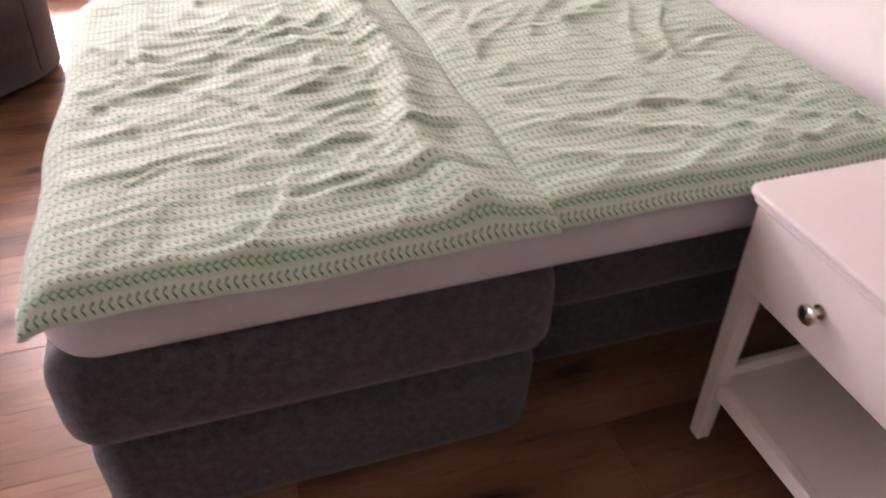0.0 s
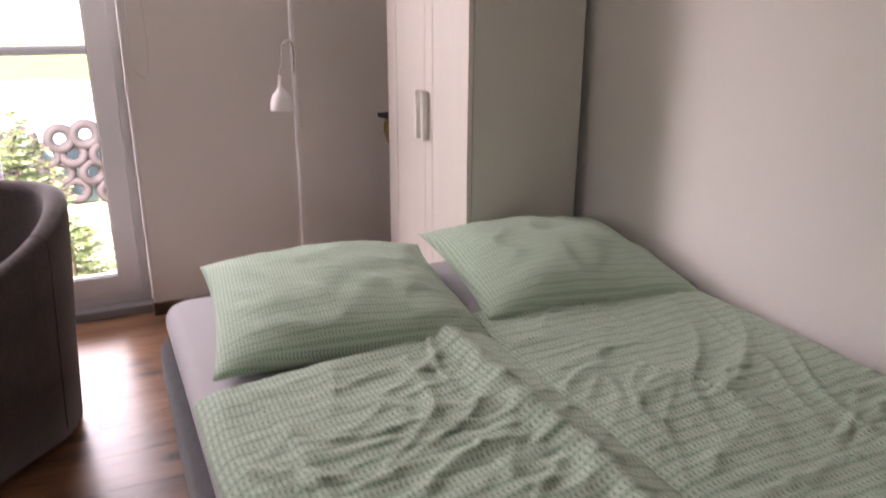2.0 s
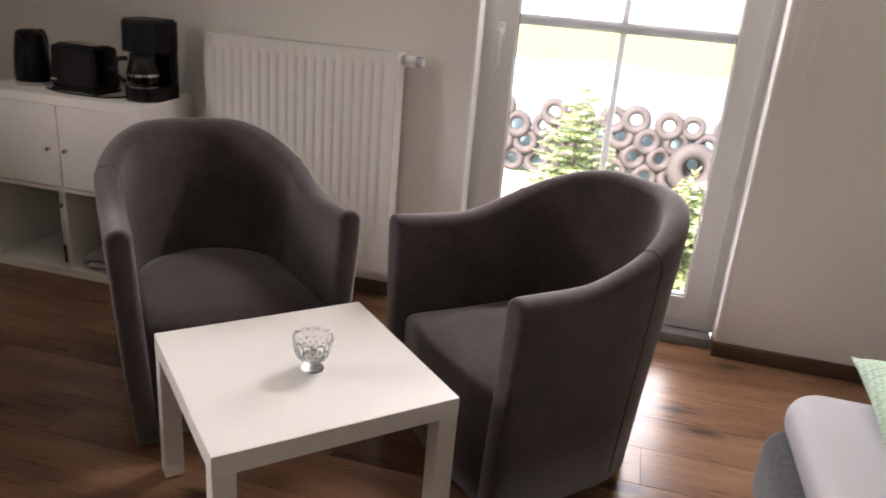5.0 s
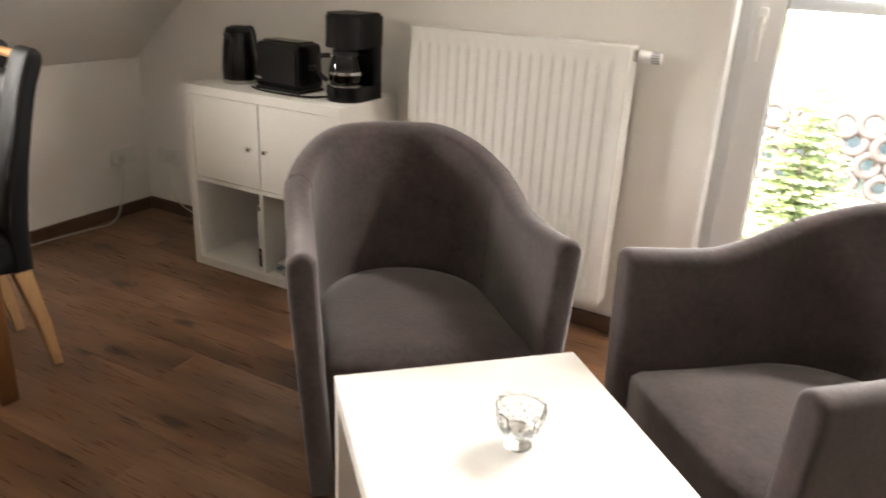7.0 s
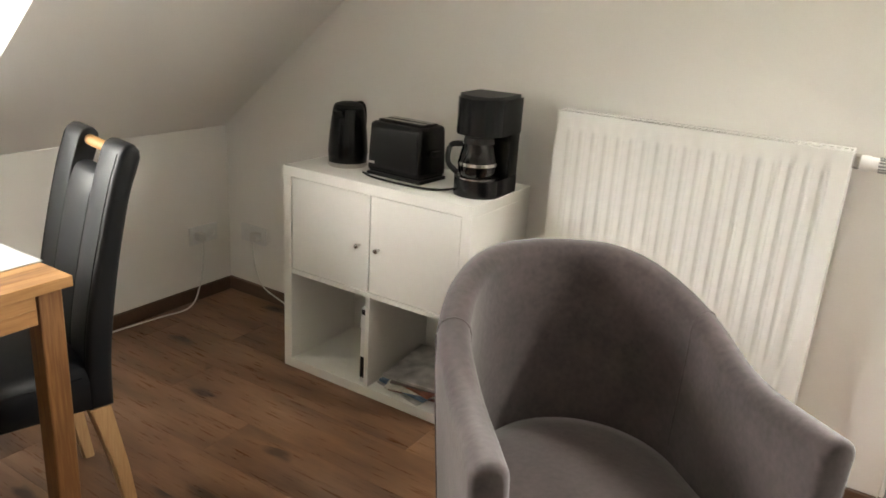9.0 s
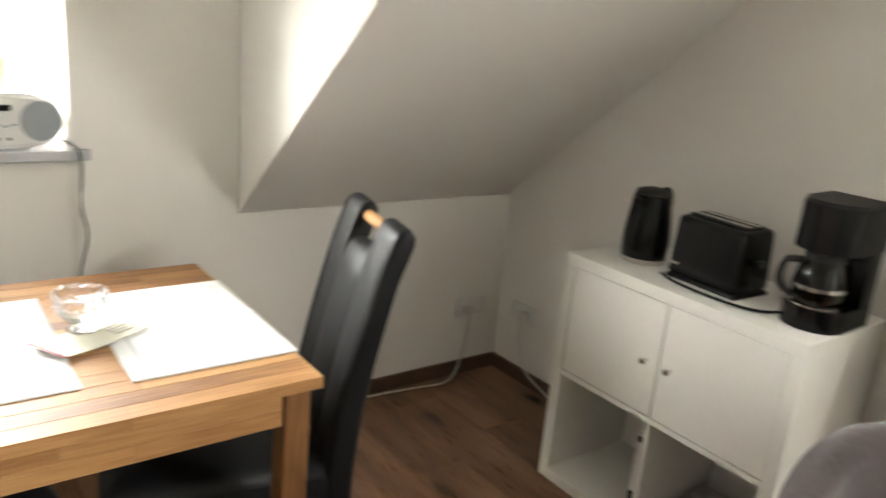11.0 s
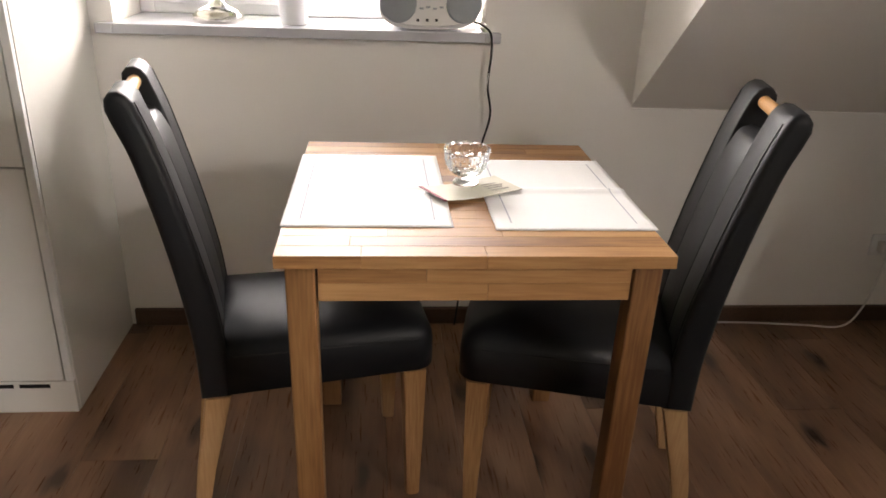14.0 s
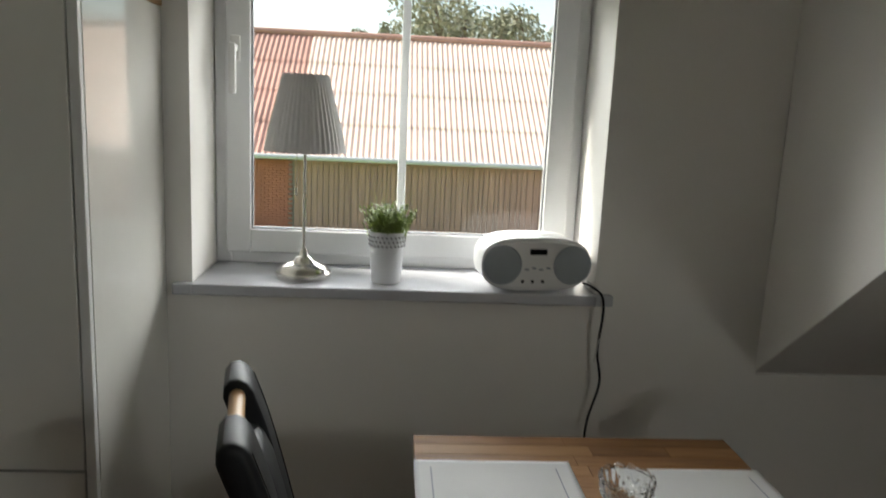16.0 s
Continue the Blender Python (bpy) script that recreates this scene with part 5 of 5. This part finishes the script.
    for sx in (-1, 1):
        for yt, yb, zt in ((0.034, -0.030, 0.341), (0.458, 0.462, 0.356)):
            b = bmesh.new()
            rings = []
            for z, rx, ry, y in ((0.0, 0.014, 0.015, yb), (zt * 0.45, 0.018, 0.020, yb * 0.62 + yt * 0.38), (zt, 0.023, 0.026, yt)):
                x = sx * (w - 0.028)
                rings.append([b.verts.new((x + i * rx, y + j * ry, z)) for i, j in ((-1, -1), (1, -1), (1, 1), (-1, 1))])
            for p, q in zip(rings, rings[1:]):
                for k in range(4):
                    b.faces.new((p[k], p[(k + 1) % 4], q[(k + 1) % 4], q[k]))
            b.faces.new(rings[0][::-1])
            b.faces.new(rings[-1])
            bmesh.ops.bevel(b, geom=[e for e in b.edges if abs(e.verts[0].co.z - e.verts[1].co.z) > 0.05], offset=0.004, segments=2, affect="EDGES")
            part("leg", b, OAKLEG, ch, "", True)
    return ch


chair = dining_chair(pose(-3.235, 1.938, 0, 0, 0, 10), "black leather high-backed dining chair beside the kitchen cabinet")
other = copy_thing(chair, pose(-3.16, 3.042, 0, 0, 0, 167))
tagged(other, "black leather high-backed dining chair near the sloping ceiling")


def tall_cabinet():
    x0, x1, y0, y1, h = XW + 0.003, -3.505, 0.90, 1.515, 1.675
    tc = thing("kitchen_cabinet", pose(0, 0, 0), "tall glossy white kitchen cabinet with two doors", "cabinet")
    part("body", box(x0, y0, 0.0, x1 - 0.020, y1, h, 0.001), GLOSS, tc)
    part("plinth", box(x1 - 0.0195, y0 + 0.002, 0.0, x1 - 0.003, y1 - 0.002, 0.098), GLOSS, tc)
    for z0, z1 in ((0.104, 0.700), (0.706, h - 0.002)):
        d = part("door", box(x1 - 0.017, y0 + 0.003, z0, x1 + 0.002, y1 - 0.024, z1, 0.0015), GLOSS, tc)
    part("grip_strip", box(x1 - 0.018, y1 - 0.021, 0.10, x1 - 0.001, y1 - 0.001, h - 0.002, 0.002), WHITEPL, tc, "pale edge strip")
    for k in range(5):
        part("vent_slot", box(x1 - 0.0035, y0 + 0.09 + 0.095 * k, 0.078, x1 - 0.0025, y0 + 0.17 + 0.095 * k, 0.090), BLACKMT, tc, "dark ventilation slot")
    part("top_board", box(x0, y0, h + 0.0005, x1 + 0.004, y1 + 0.004, h + 0.03, 0.002), OAKLEG, tc, "oak top board")


tall_cabinet()


def table_lamp():
    tl = thing("table_lamp", pose(-4.10, 1.858, 0.9852), "nickel table lamp with white pleated shade", "lamp")
    part("base", lathe([(0, 0), (0.074, 0), (0.076, 0.006), (0.075, 0.016), (0.067, 0.021), (0.065, 0.026), (0.058, 0.032), (0.040, 0.040), (0.026, 0.047), (0.023, 0.053), (0.013, 0.060), (0.011, 0.072), (0.006, 0.08), (0, 0.08)], 44), NICKEL, tl, "", True)
    part("stem", tube([(0, 0, 0.078), (0, 0, 0.2), (0, 0, 0.37)], 0.0048, 12), NICKEL, tl, "", True)
    def pleat(a, z):
        return 0.0016 * math.sin(44 * a)
    part("shade", lathe([(0.108, 0.345), (0.098, 0.40), (0.080, 0.47), (0.059, 0.548), (0.057, 0.548), (0.078, 0.47), (0.096, 0.40), (0.106, 0.345)], 176, ripple=pleat), SHADE, tl, "white pleated cloth shade", True)
    part("spider", tube([(-0.058, 0, 0.535), (0, 0, 0.53), (0.058, 0, 0.535)], 0.002, 6, tube([(0, 0, 0.365), (0, 0, 0.53)], 0.003, 6)), NICKEL, tl)
    part("pull_chain", tube([(0.0, -0.022, 0.37), (0.0, -0.022, 0.25)], 0.0012, 5, lathe([(0, 0.222), (0.005, 0.228), (0.004, 0.245), (0, 0.25)], 10, m=pose(0, -0.022, 0))), NICKEL, tl)


table_lamp()


def pot_plant():
    pp = thing("potted_plant", pose(-4.07, 2.086, 0.9852), "small green plant in a white lace-rimmed pot", "plant")
    pot = part("pot", lathe([(0, 0), (0.038, 0), (0.040, 0.004), (0.047, 0.10), (0.050, 0.142), (0.047, 0.142), (0.044, 0.10), (0, 0.095)], 40), POTWHITE, pp, "", True)
    b = bmesh.new()
    for r in range(3):
        for k in range(26):
            a = 2 * math.pi * (k + 0.5 * (r % 2)) / 26
            rr, z = 0.0485 + 0.0012 * r, 0.105 + 0.012 * r
            bmesh.ops.create_icosphere(b, subdivisions=1, radius=0.0032, matrix=Matrix.Translation((rr * math.cos(a), rr * math.sin(a), z)))
    part("lace_holes", b, SEAL, pot, "pierced lace rim")
    rng = random.Random(3)
    b = bmesh.new()
    stems = bmesh.new()
    for k in range(190):
        a, e = rng.uniform(0, 2 * math.pi), rng.uniform(0.0, 0.52)
        d = Vector((math.cos(a) * e, math.sin(a) * e, 1)).normalized()
        s = Vector((math.cos(a), math.sin(a), 0)) * 0.036 * rng.random() + Vector((0, 0, 0.098))
        ln = rng.uniform(0.065, 0.115)
        tube([s, s + d * ln], 0.0011, 4, stems)
        for j in range(9):
            c = s + d * ln * (0.42 + 0.6 * j / 8)
            ang = rng.uniform(0, 6.28)
            out = (Vector((math.cos(ang), math.sin(ang), rng.uniform(0.2, 1.0)))).normalized()
            sd = out.cross(d).normalized() * 0.0036
            p = [c, c + out * 0.007 + sd, c + out * 0.0155, c + out * 0.007 - sd]
            b.faces.new([b.verts.new(q) for q in p])
    tagged(part("leaves", b, LEAF, pp), kind="stuff")
    part("stems", stems, LEAF, pp)


pot_plant()


def radio():
    r = thing("radio", pose(-4.05, 2.485, 0.9852, 0, 0, 97), "white portable radio with two round grey speakers", "radio")
    # local: front at -y, width along x
    n = 40
    pts = []
    for k in range(n):
        a = 2 * math.pi * k / n
        c, s = math.cos(a), math.sin(a)
        pts.append(((abs(c) ** 0.62) * math.copysign(0.152, c), 0.075 + (abs(s) ** 0.75) * math.copysign(0.073, s)))
    b = prism(pts, "y", -0.055, 0.085)
    for v in b.verts:
        if v.co.y > 0:
            v.co.x *= 0.97
            v.co.z = 0.002 + (v.co.z - 0.002) * 1.0
    bmesh.ops.bevel(b, geom=[e for e in b.edges if abs(e.verts[0].co.y - e.verts[1].co.y) < 1e-5], offset=0.012, segments=3, affect="EDGES")
    part("body", b, WHITEPL, r, "", True)
    for x in (-0.098, 0.098):
        part("speaker", lathe([(0, 0.003), (0.044, 0.004), (0.050, 0.001), (0.053, 0.003), (0.054, 0.0)], 36, m=pose(x, -0.0555, 0.075, 90, 0, 0)), SPEAKER, r, "round grey speaker", True)
    part("display", box(-0.024, -0.0575, 0.103, 0.024, -0.0552, 0.119, 0.001), BLACKPL, r, "dark display")
    for k in range(4):
        part("button", box(-0.036 + 0.02 * k, -0.0575, 0.060 + 0.004 * (k % 2), -0.024 + 0.02 * k, -0.0552, 0.066 + 0.004 * (k % 2), 0.001), SPEAKER, r)
    for x in (-0.04, -0.012, 0.016):
        part("button", box(x - 0.004, -0.0575, 0.026, x + 0.004, -0.0552, 0.034, 0.001), BLACKMT, r, "dark socket")
    part("handle_recess", box(-0.055, 0.0, 0.1476, 0.055, 0.05, 0.1492, 0.0005), WHITEPL, r)
    c = thing("radio_cable", pose(0, 0, 0), "black cable hanging from the sill to the table", "cable")
    part("cord", tube(smooth_path([(-4.02, 2.625, 1.01), (-3.99, 2.645, 1.005), (-3.967, 2.667, 0.985), (-3.965, 2.672, 0.93), (-3.975, 2.668, 0.83), (-3.97, 2.68, 0.74), (-3.975, 2.655, 0.62), (-3.98, 2.65, 0.45), (-3.97, 2.62, 0.2), (-3.965, 2.60, 0.01)]), 0.0034, 7), BLACKMT, c, "", True)
    c = thing("antenna_wire", pose(0, 0, 0), "grey wire hanging over the sill edge", "cable")
    part("cord", tube(smooth_path([(-4.0, 2.63, 1.02), (-3.975, 2.66, 1.0), (-3.966, 2.676, 0.95), (-3.97, 2.67, 0.88), (-3.97, 2.66, 0.80)]), 0.002, 6), CABLEW, c, "", True)


radio()

# ---- outside ----
GZ = -3.3
b = bmesh.new()
g = []
for y in (-900, 0, 45, 60, 80, 100, 120, 140, 160, 180, 205, 260, 500, 1500):
    k = min(1, max(0, (y - 45) / 160))
    g.append([b.verts.new((x, y, GZ + 6.4 * (k * k * (3 - 2 * k)) * 1.0)) for x in (-900, -300, -100, 0, 100, 300, 900)])
for p, q in zip(g, g[1:]):
    for i in range(6):
        b.faces.new((p[i], p[i + 1], q[i + 1], q[i]))
structure("ground", b, FIELD, "sunlit meadow reaching to the horizon", "ground", "all")
structure("pavement", box(-30, 6.0, GZ + 0.0, 25, 20.3, GZ + 0.02), GRAVEL, "pale gravel yard", "pavement")
tw = thing("silage_wall", pose(0, 20.6, GZ), "long clamp wall under pale blue sheeting", "wall")
b = bmesh.new()
g = []
for j in range(9):
    row = []
    for i in range(121):
        x, v = -24 + 0.4 * i, j / 8
        row.append(b.verts.new((x, 0.25 * v + 0.10 * noise.noise(Vector((x * 0.8, v * 2, 0))), 2.75 * v + (0.12 * noise.noise(Vector((x * 0.5, 4, 0))) if j == 8 else 0))))
    g.append(row)
row = []
for i in range(121):
    x = -24 + 0.4 * i
    row.append(b.verts.new((x, 6.0, 2.3 + 0.2 * noise.noise(Vector((x * 0.3, 8, 0))))))
g.append(row)
row = []
for i in range(121):
    row.append(b.verts.new((-24 + 0.4 * i, 9.0, 0.0)))
g.append(row)
for a, c in zip(g, g[1:]):
    for i in range(120):
        b.faces.new((a[i], a[i + 1], c[i + 1], c[i]))
part("sheeting", b, TARP, tw, "", "all")


def torus(R, r, n=28, k=12):
    b = bmesh.new()
    rings = [[b.verts.new(((R + r * math.cos(2 * math.pi * j / k)) * math.cos(2 * math.pi * i / n), r * 1.25 * math.sin(2 * math.pi * j / k), (R + r * math.cos(2 * math.pi * j / k)) * math.sin(2 * math.pi * i / n))) for j in range(k)] for i in range(n)]
    for i in range(n):
        p, q = rings[i], rings[(i + 1) % n]
        for j in range(k):
            b.faces.new((p[j], p[(j + 1) % k], q[(j + 1) % k], q[j]))
    bmesh.ops.recalc_face_normals(b, faces=b.faces[:])
    return b


rng = random.Random(21)
first = None
for r in range(4):
    for k in range(20):
        x = -9.5 + 0.67 * k + 0.33 * (r % 2) + rng.uniform(-0.08, 0.08)
        if r == 3 and rng.random() < 0.25 or rng.random() < 0.05:
            continue
        z = GZ + 0.34 + 0.44 * r + rng.uniform(-0.04, 0.04)
        m = pose(x, 20.32 - 0.02 * r + rng.uniform(-0.05, 0.03), z, -8 + rng.uniform(-10, 10), rng.uniform(0, 90), rng.uniform(-14, 14))
        sc = rng.uniform(0.9, 1.08)
        if first is None:
            first = tagged(part("tyre", torus(0.235, 0.105), RUBBER, None, "worn grey car tyre leaning on the sheeting", "all", m), category="tyre", group="tyres on the silage wall")
        else:
            ob = copy_thing(first, m)
            ob.scale = (sc, sc, sc)
big = tagged(part("tractor_tyre", torus(0.43, 0.19), RUBBER, None, "large worn tractor tyre among the small ones", "all", pose(0.95, 19.95, GZ + 0.72, -10, 20, 4)), category="tyre")


def spruce(x, y, h, spread, seed, tips, label):
    """A young spruce: tapered stem, whorls of drooping boughs, each a spray of short needled twigs."""
    rng = random.Random(seed)
    t = thing("spruce_tree", pose(x, y, GZ), label, "tree", "spruces by the house")
    part("trunk", tube([(0, 0, -0.05), (0, 0, h * 0.5), (0, 0, h)], 0.045, 8, None, 0.1), BARK, t)
    b, c = bmesh.new(), bmesh.new()

    def needle(bm, p, d, ln, wd):
        s = d.cross(Vector((rng.uniform(-1, 1), rng.uniform(-1, 1), rng.uniform(-1, 1)))).normalized() * wd
        bm.faces.new([bm.verts.new(q) for q in (p - s, p + d * ln * 0.6 - s * 0.8, p + d * ln, p + d * ln * 0.6 + s * 0.8, p + s)])
    levels = int(h / 0.13)
    for lv in range(levels):
        z = 0.15 + (h - 0.2) * lv / levels
        reach = spread * (1 - z / h) ** 0.85 + 0.06
        for k in range(15 if z < h * 0.85 else 8):
            a = rng.uniform(0, 6.283)
            ln = reach * rng.uniform(0.6, 1.12)
            out = Vector((math.cos(a), math.sin(a), 0))
            steps = max(3, int(ln / 0.055))
            for s in range(1, steps + 1):
                f = s / steps
                p = Vector((0, 0, z)) + out * ln * f + Vector((0, 0, -0.25 * ln * f + 0.30 * ln * f * f))
                side = Vector((-out.y, out.x, 0))
                for sg in (-1, 1):
                    tw = 0.05 + 0.10 * (1 - f) * ln + 0.03
                    d = (out * 0.65 + side * sg * rng.uniform(0.5, 1.0) + Vector((0, 0, rng.uniform(-0.25, 0.25)))).normalized()
                    needle(c if f > 0.75 and rng.random() < tips else b, p, d, tw * rng.uniform(0.8, 1.4), 0.014 + 0.010 * rng.random())
                if s == steps:
                    needle(c if rng.random() < tips else b, p, out, 0.09, 0.012)
    for k in range(14):
        z = h * (0.9 + 0.1 * k / 14)
        a = rng.uniform(0, 6.283)
        needle(c, Vector((0, 0, z)), Vector((math.cos(a), math.sin(a), 0.9)).normalized(), 0.11, 0.010)
    tagged(part("crown", b, SPRUCE, t), kind="stuff")
    tagged(part("young_shoots", c, SPRUCETIP, t, "paler young shoots"), kind="stuff")


spruce(-1.42, 12.9, 3.35, 1.25, 1, 0.5, "young green spruce before the tyre wall")
spruce(-0.75, 9.4, 2.65, 1.15, 2, 0.85, "small spruce with pale tips below the door")
spruce(0.15, 10.4, 2.75, 1.15, 3, 0.7, "small spruce with pale tips near the wall")
spruce(-2.15, 9.6, 1.9, 0.8, 4, 0.7, "low bushy young spruce in the yard")


def leafy(name, x, y, z, w, h, seed, count, size, label, trunk=True):
    """A broadleaf tree: trunk, limbs and many small leaf clumps with gaps."""
    rng = random.Random(seed)
    t = thing(name, pose(x, y, z), label, "tree")
    if trunk:
        b = tube([(0, 0, -0.1), (0.1, 0, h * 0.3), (0, 0.1, h * 0.75)], h * 0.03, 8, None, 0.3)
        for k in range(6):
            a = k * 1.05
            tube([(0.05, 0, h * 0.32 + 0.05 * h * k / 6), (math.cos(a) * w * 0.3, math.sin(a) * w * 0.3, h * 0.6 + 0.05 * h * k)], h * 0.012, 6, b, 0.3)
        part("trunk", b, BARK, t)
    lobes = [(rng.gauss(0, w * 0.24), rng.gauss(0, w * 0.24), h * rng.uniform(0.42, 0.86), w * rng.uniform(0.14, 0.26)) for k in range(14)]
    verts, faces = [], []
    for k in range(count):
        lx, ly, lz, lr = lobes[rng.randrange(len(lobes))]
        d = Vector((rng.gauss(0, 1), rng.gauss(0, 1), rng.gauss(0, 0.8))).normalized() * lr * rng.uniform(0.6, 1.1)
        c = Vector((lx, ly, lz)) + d
        u = Vector((rng.uniform(-1, 1), rng.uniform(-1, 1), rng.uniform(-1, 1))).normalized()
        v = u.cross(Vector((rng.uniform(-1, 1), rng.uniform(-1, 1), rng.uniform(-1, 1)))).normalized()
        s = size * rng.uniform(0.6, 1.3)
        n0 = len(verts)
        verts += [c - u * s, c + v * s * 0.6, c + u * s, c - v * s * 0.6]
        faces.append((n0, n0 + 1, n0 + 2, n0 + 3))
    me = bpy.data.meshes.new("crown")
    me.from_pydata([tuple(v) for v in verts], [], faces)
    me.materials.append(FARLEAF)
    ob = new("crown", me)
    ob.parent = t
    tagged(ob, kind="stuff")
    return t


# woods at the far edge of the meadow
rng = random.Random(8)
wood_a = leafy("far_tree", -40, 210, GZ + 6.2, 9, 5.8, 31, 1800, 0.26, "distant hedgerow tree beyond the meadow")
wood_b = leafy("far_tree", -28, 214, GZ + 6.2, 7, 4.2, 32, 1500, 0.24, "distant hedgerow tree beyond the meadow")
for k in range(34):
    src = wood_a if rng.random() < 0.4 else wood_b
    x = -78 + 4.6 * k + rng.uniform(-2, 2)
    if -4 < x < 2:
        continue
    copy_thing(src, pose(x, 212 + rng.uniform(-6, 6), GZ + 6.3 - rng.uniform(0, 1.2), 0, 0, rng.uniform(0, 360)))
leafy("broadleaf_tree", -46, 5.8, GZ, 8, 13.5, 41, 11000, 0.13, "leafy tree behind the barn roof")
leafy("broadleaf_tree", -47, 10.6, GZ, 6, 11.8, 42, 7000, 0.13, "leafy tree behind the barn roof")
leafy("broadleaf_tree", -48, 0.7, GZ, 3, 10.6, 43, 3500, 0.12, "slim tree behind the barn roof")


def barn():
    # eaves face the dormer
    bx, ex, ez, rx, rz = -27.6, -27.1, -0.35, -33.2, 4.05
    y0, y1 = -17.4, 24.72
    bn = thing("barn", pose(0, 0, GZ), "old barn with faded corrugated roof and board wall", "barn")
    part("wall", box(-38.6, y0 + 0.3, 0, bx - 0.14, y1 - 0.3, ez - GZ - 0.1), MORTAR, bn, "plain inner wall")
    y = -1.2
    bo = bmesh.new()
    rng = random.Random(5)
    while y < 14:
        wd = rng.uniform(0.14, 0.24)
        part("board", box(bx - 0.06 + rng.uniform(0, 0.03), y, 0.4, bx + rng.uniform(0, 0.02), y + wd - 0.02, ez - GZ + 0.05), BOARD, bn)
        y += wd
    box(bx - 0.06, 14.0, 0.4, bx, y1 - 0.3, ez - GZ + 0.05, bm=bo)
    part("board_wall", bo, BOARD, bn)
    bb = bmesh.new()
    rows = 34
    for r in range(rows):
        for c in range(70):
            y = y0 + 0.4 + c * 0.26 + (0.13 if r % 2 else 0)
            if y + 0.25 < -1.2 and y > -12:
                box(bx - 0.12, y, 0.1 + r * 0.083, bx - rng.uniform(0, 0.008), y + 0.245, 0.1 + r * 0.083 + 0.072, 0, 1, bb)
    tagged(part("bricks", bb, BRICK, bn, "red brick courses"), kind="stuff")
    # corrugated sheets in four overlapping courses; the end bay is older and darker
    L = math.hypot(rx - ex, rz - ez)
    def sheet_run(ya, yb, c):
        b = bmesh.new()
        steps = int((yb - ya) / 0.034)
        pr = None
        for i in range(steps + 1):
            y = ya + (yb - ya) * i / steps
            o = 0.032 * math.sin(2 * math.pi * y / 0.2)
            now = []
            for f, lift in ((c / 4 - 0.012, 0.035), ((c + 1) / 4, 0.0)):
                x, z = ex + (rx - ex) * f, ez + (rz - ez) * f
                now.append(b.verts.new((x + 0.6 * (o + lift), y, z + 0.8 * (o + lift) - GZ)))
            if pr:
                b.faces.new((pr[0], now[0], now[1], pr[1]))
            pr = now
        return b
    for c in range(4):
        y = y0
        while y < y1:
            yb = min(y1, y + 3.24)
            dark = y < -1.3
            ob = part("roof_sheet", sheet_run(y, yb, c), ROOFDARK if dark else ROOFRED, bn, "darker old sheet" if dark else "", "all")
            y = yb
    b = bmesh.new()
    q = [b.verts.new(v) for v in ((rx, y0, rz - GZ), (rx, y1, rz - GZ), (rx - 6, y1, ez - GZ), (rx - 6, y0, ez - GZ))]
    b.faces.new(q)
    part("rear_roof", b, ROOFRED, bn)
    part("ridge_cap", tube([(rx, y0, rz - GZ + 0.06), (rx, y1, rz - GZ + 0.06)], 0.13, 10), ROOFDARK, bn)
    part("gutter", tube([(ex + 0.10, y0, ez - GZ - 0.02), (ex + 0.10, y1, ez - GZ - 0.02)], 0.09, 10), GUTTER, bn, "grey half-round gutter")
    part("lightning_wire", tube([(ex + 0.05, 11.4, ez - GZ + 0.1), (rx + 0.1, 10.0, rz - GZ + 0.25)], 0.025, 6), BARK, bn)


barn()

# ---- floor planks, last ----
rng = random.Random(17)
PW, PL = 0.193, 1.285
planks = {}
y, r = YS, 0
while y < YN + 0.03:
    wd = min(PW, YN + 0.05 - y)
    x = XW - rng.uniform(0.1, PL)
    while x < XE:
        a, c = max(x, XW), min(x + PL, XE)
        if c - a > 0.02:
            part("plank", box(a - (a + c) / 2 + 0.0002, -wd / 2 + 0.0002, -0.0115, c - (a + c) / 2 - 0.0002, wd / 2 - 0.0002, 0.0, 0.0007, 1), FLOORWOOD, FLOOR_BASE, at=pose((a + c) / 2, y + wd / 2, 0))
        x += PL
    y += PW
    r += 1
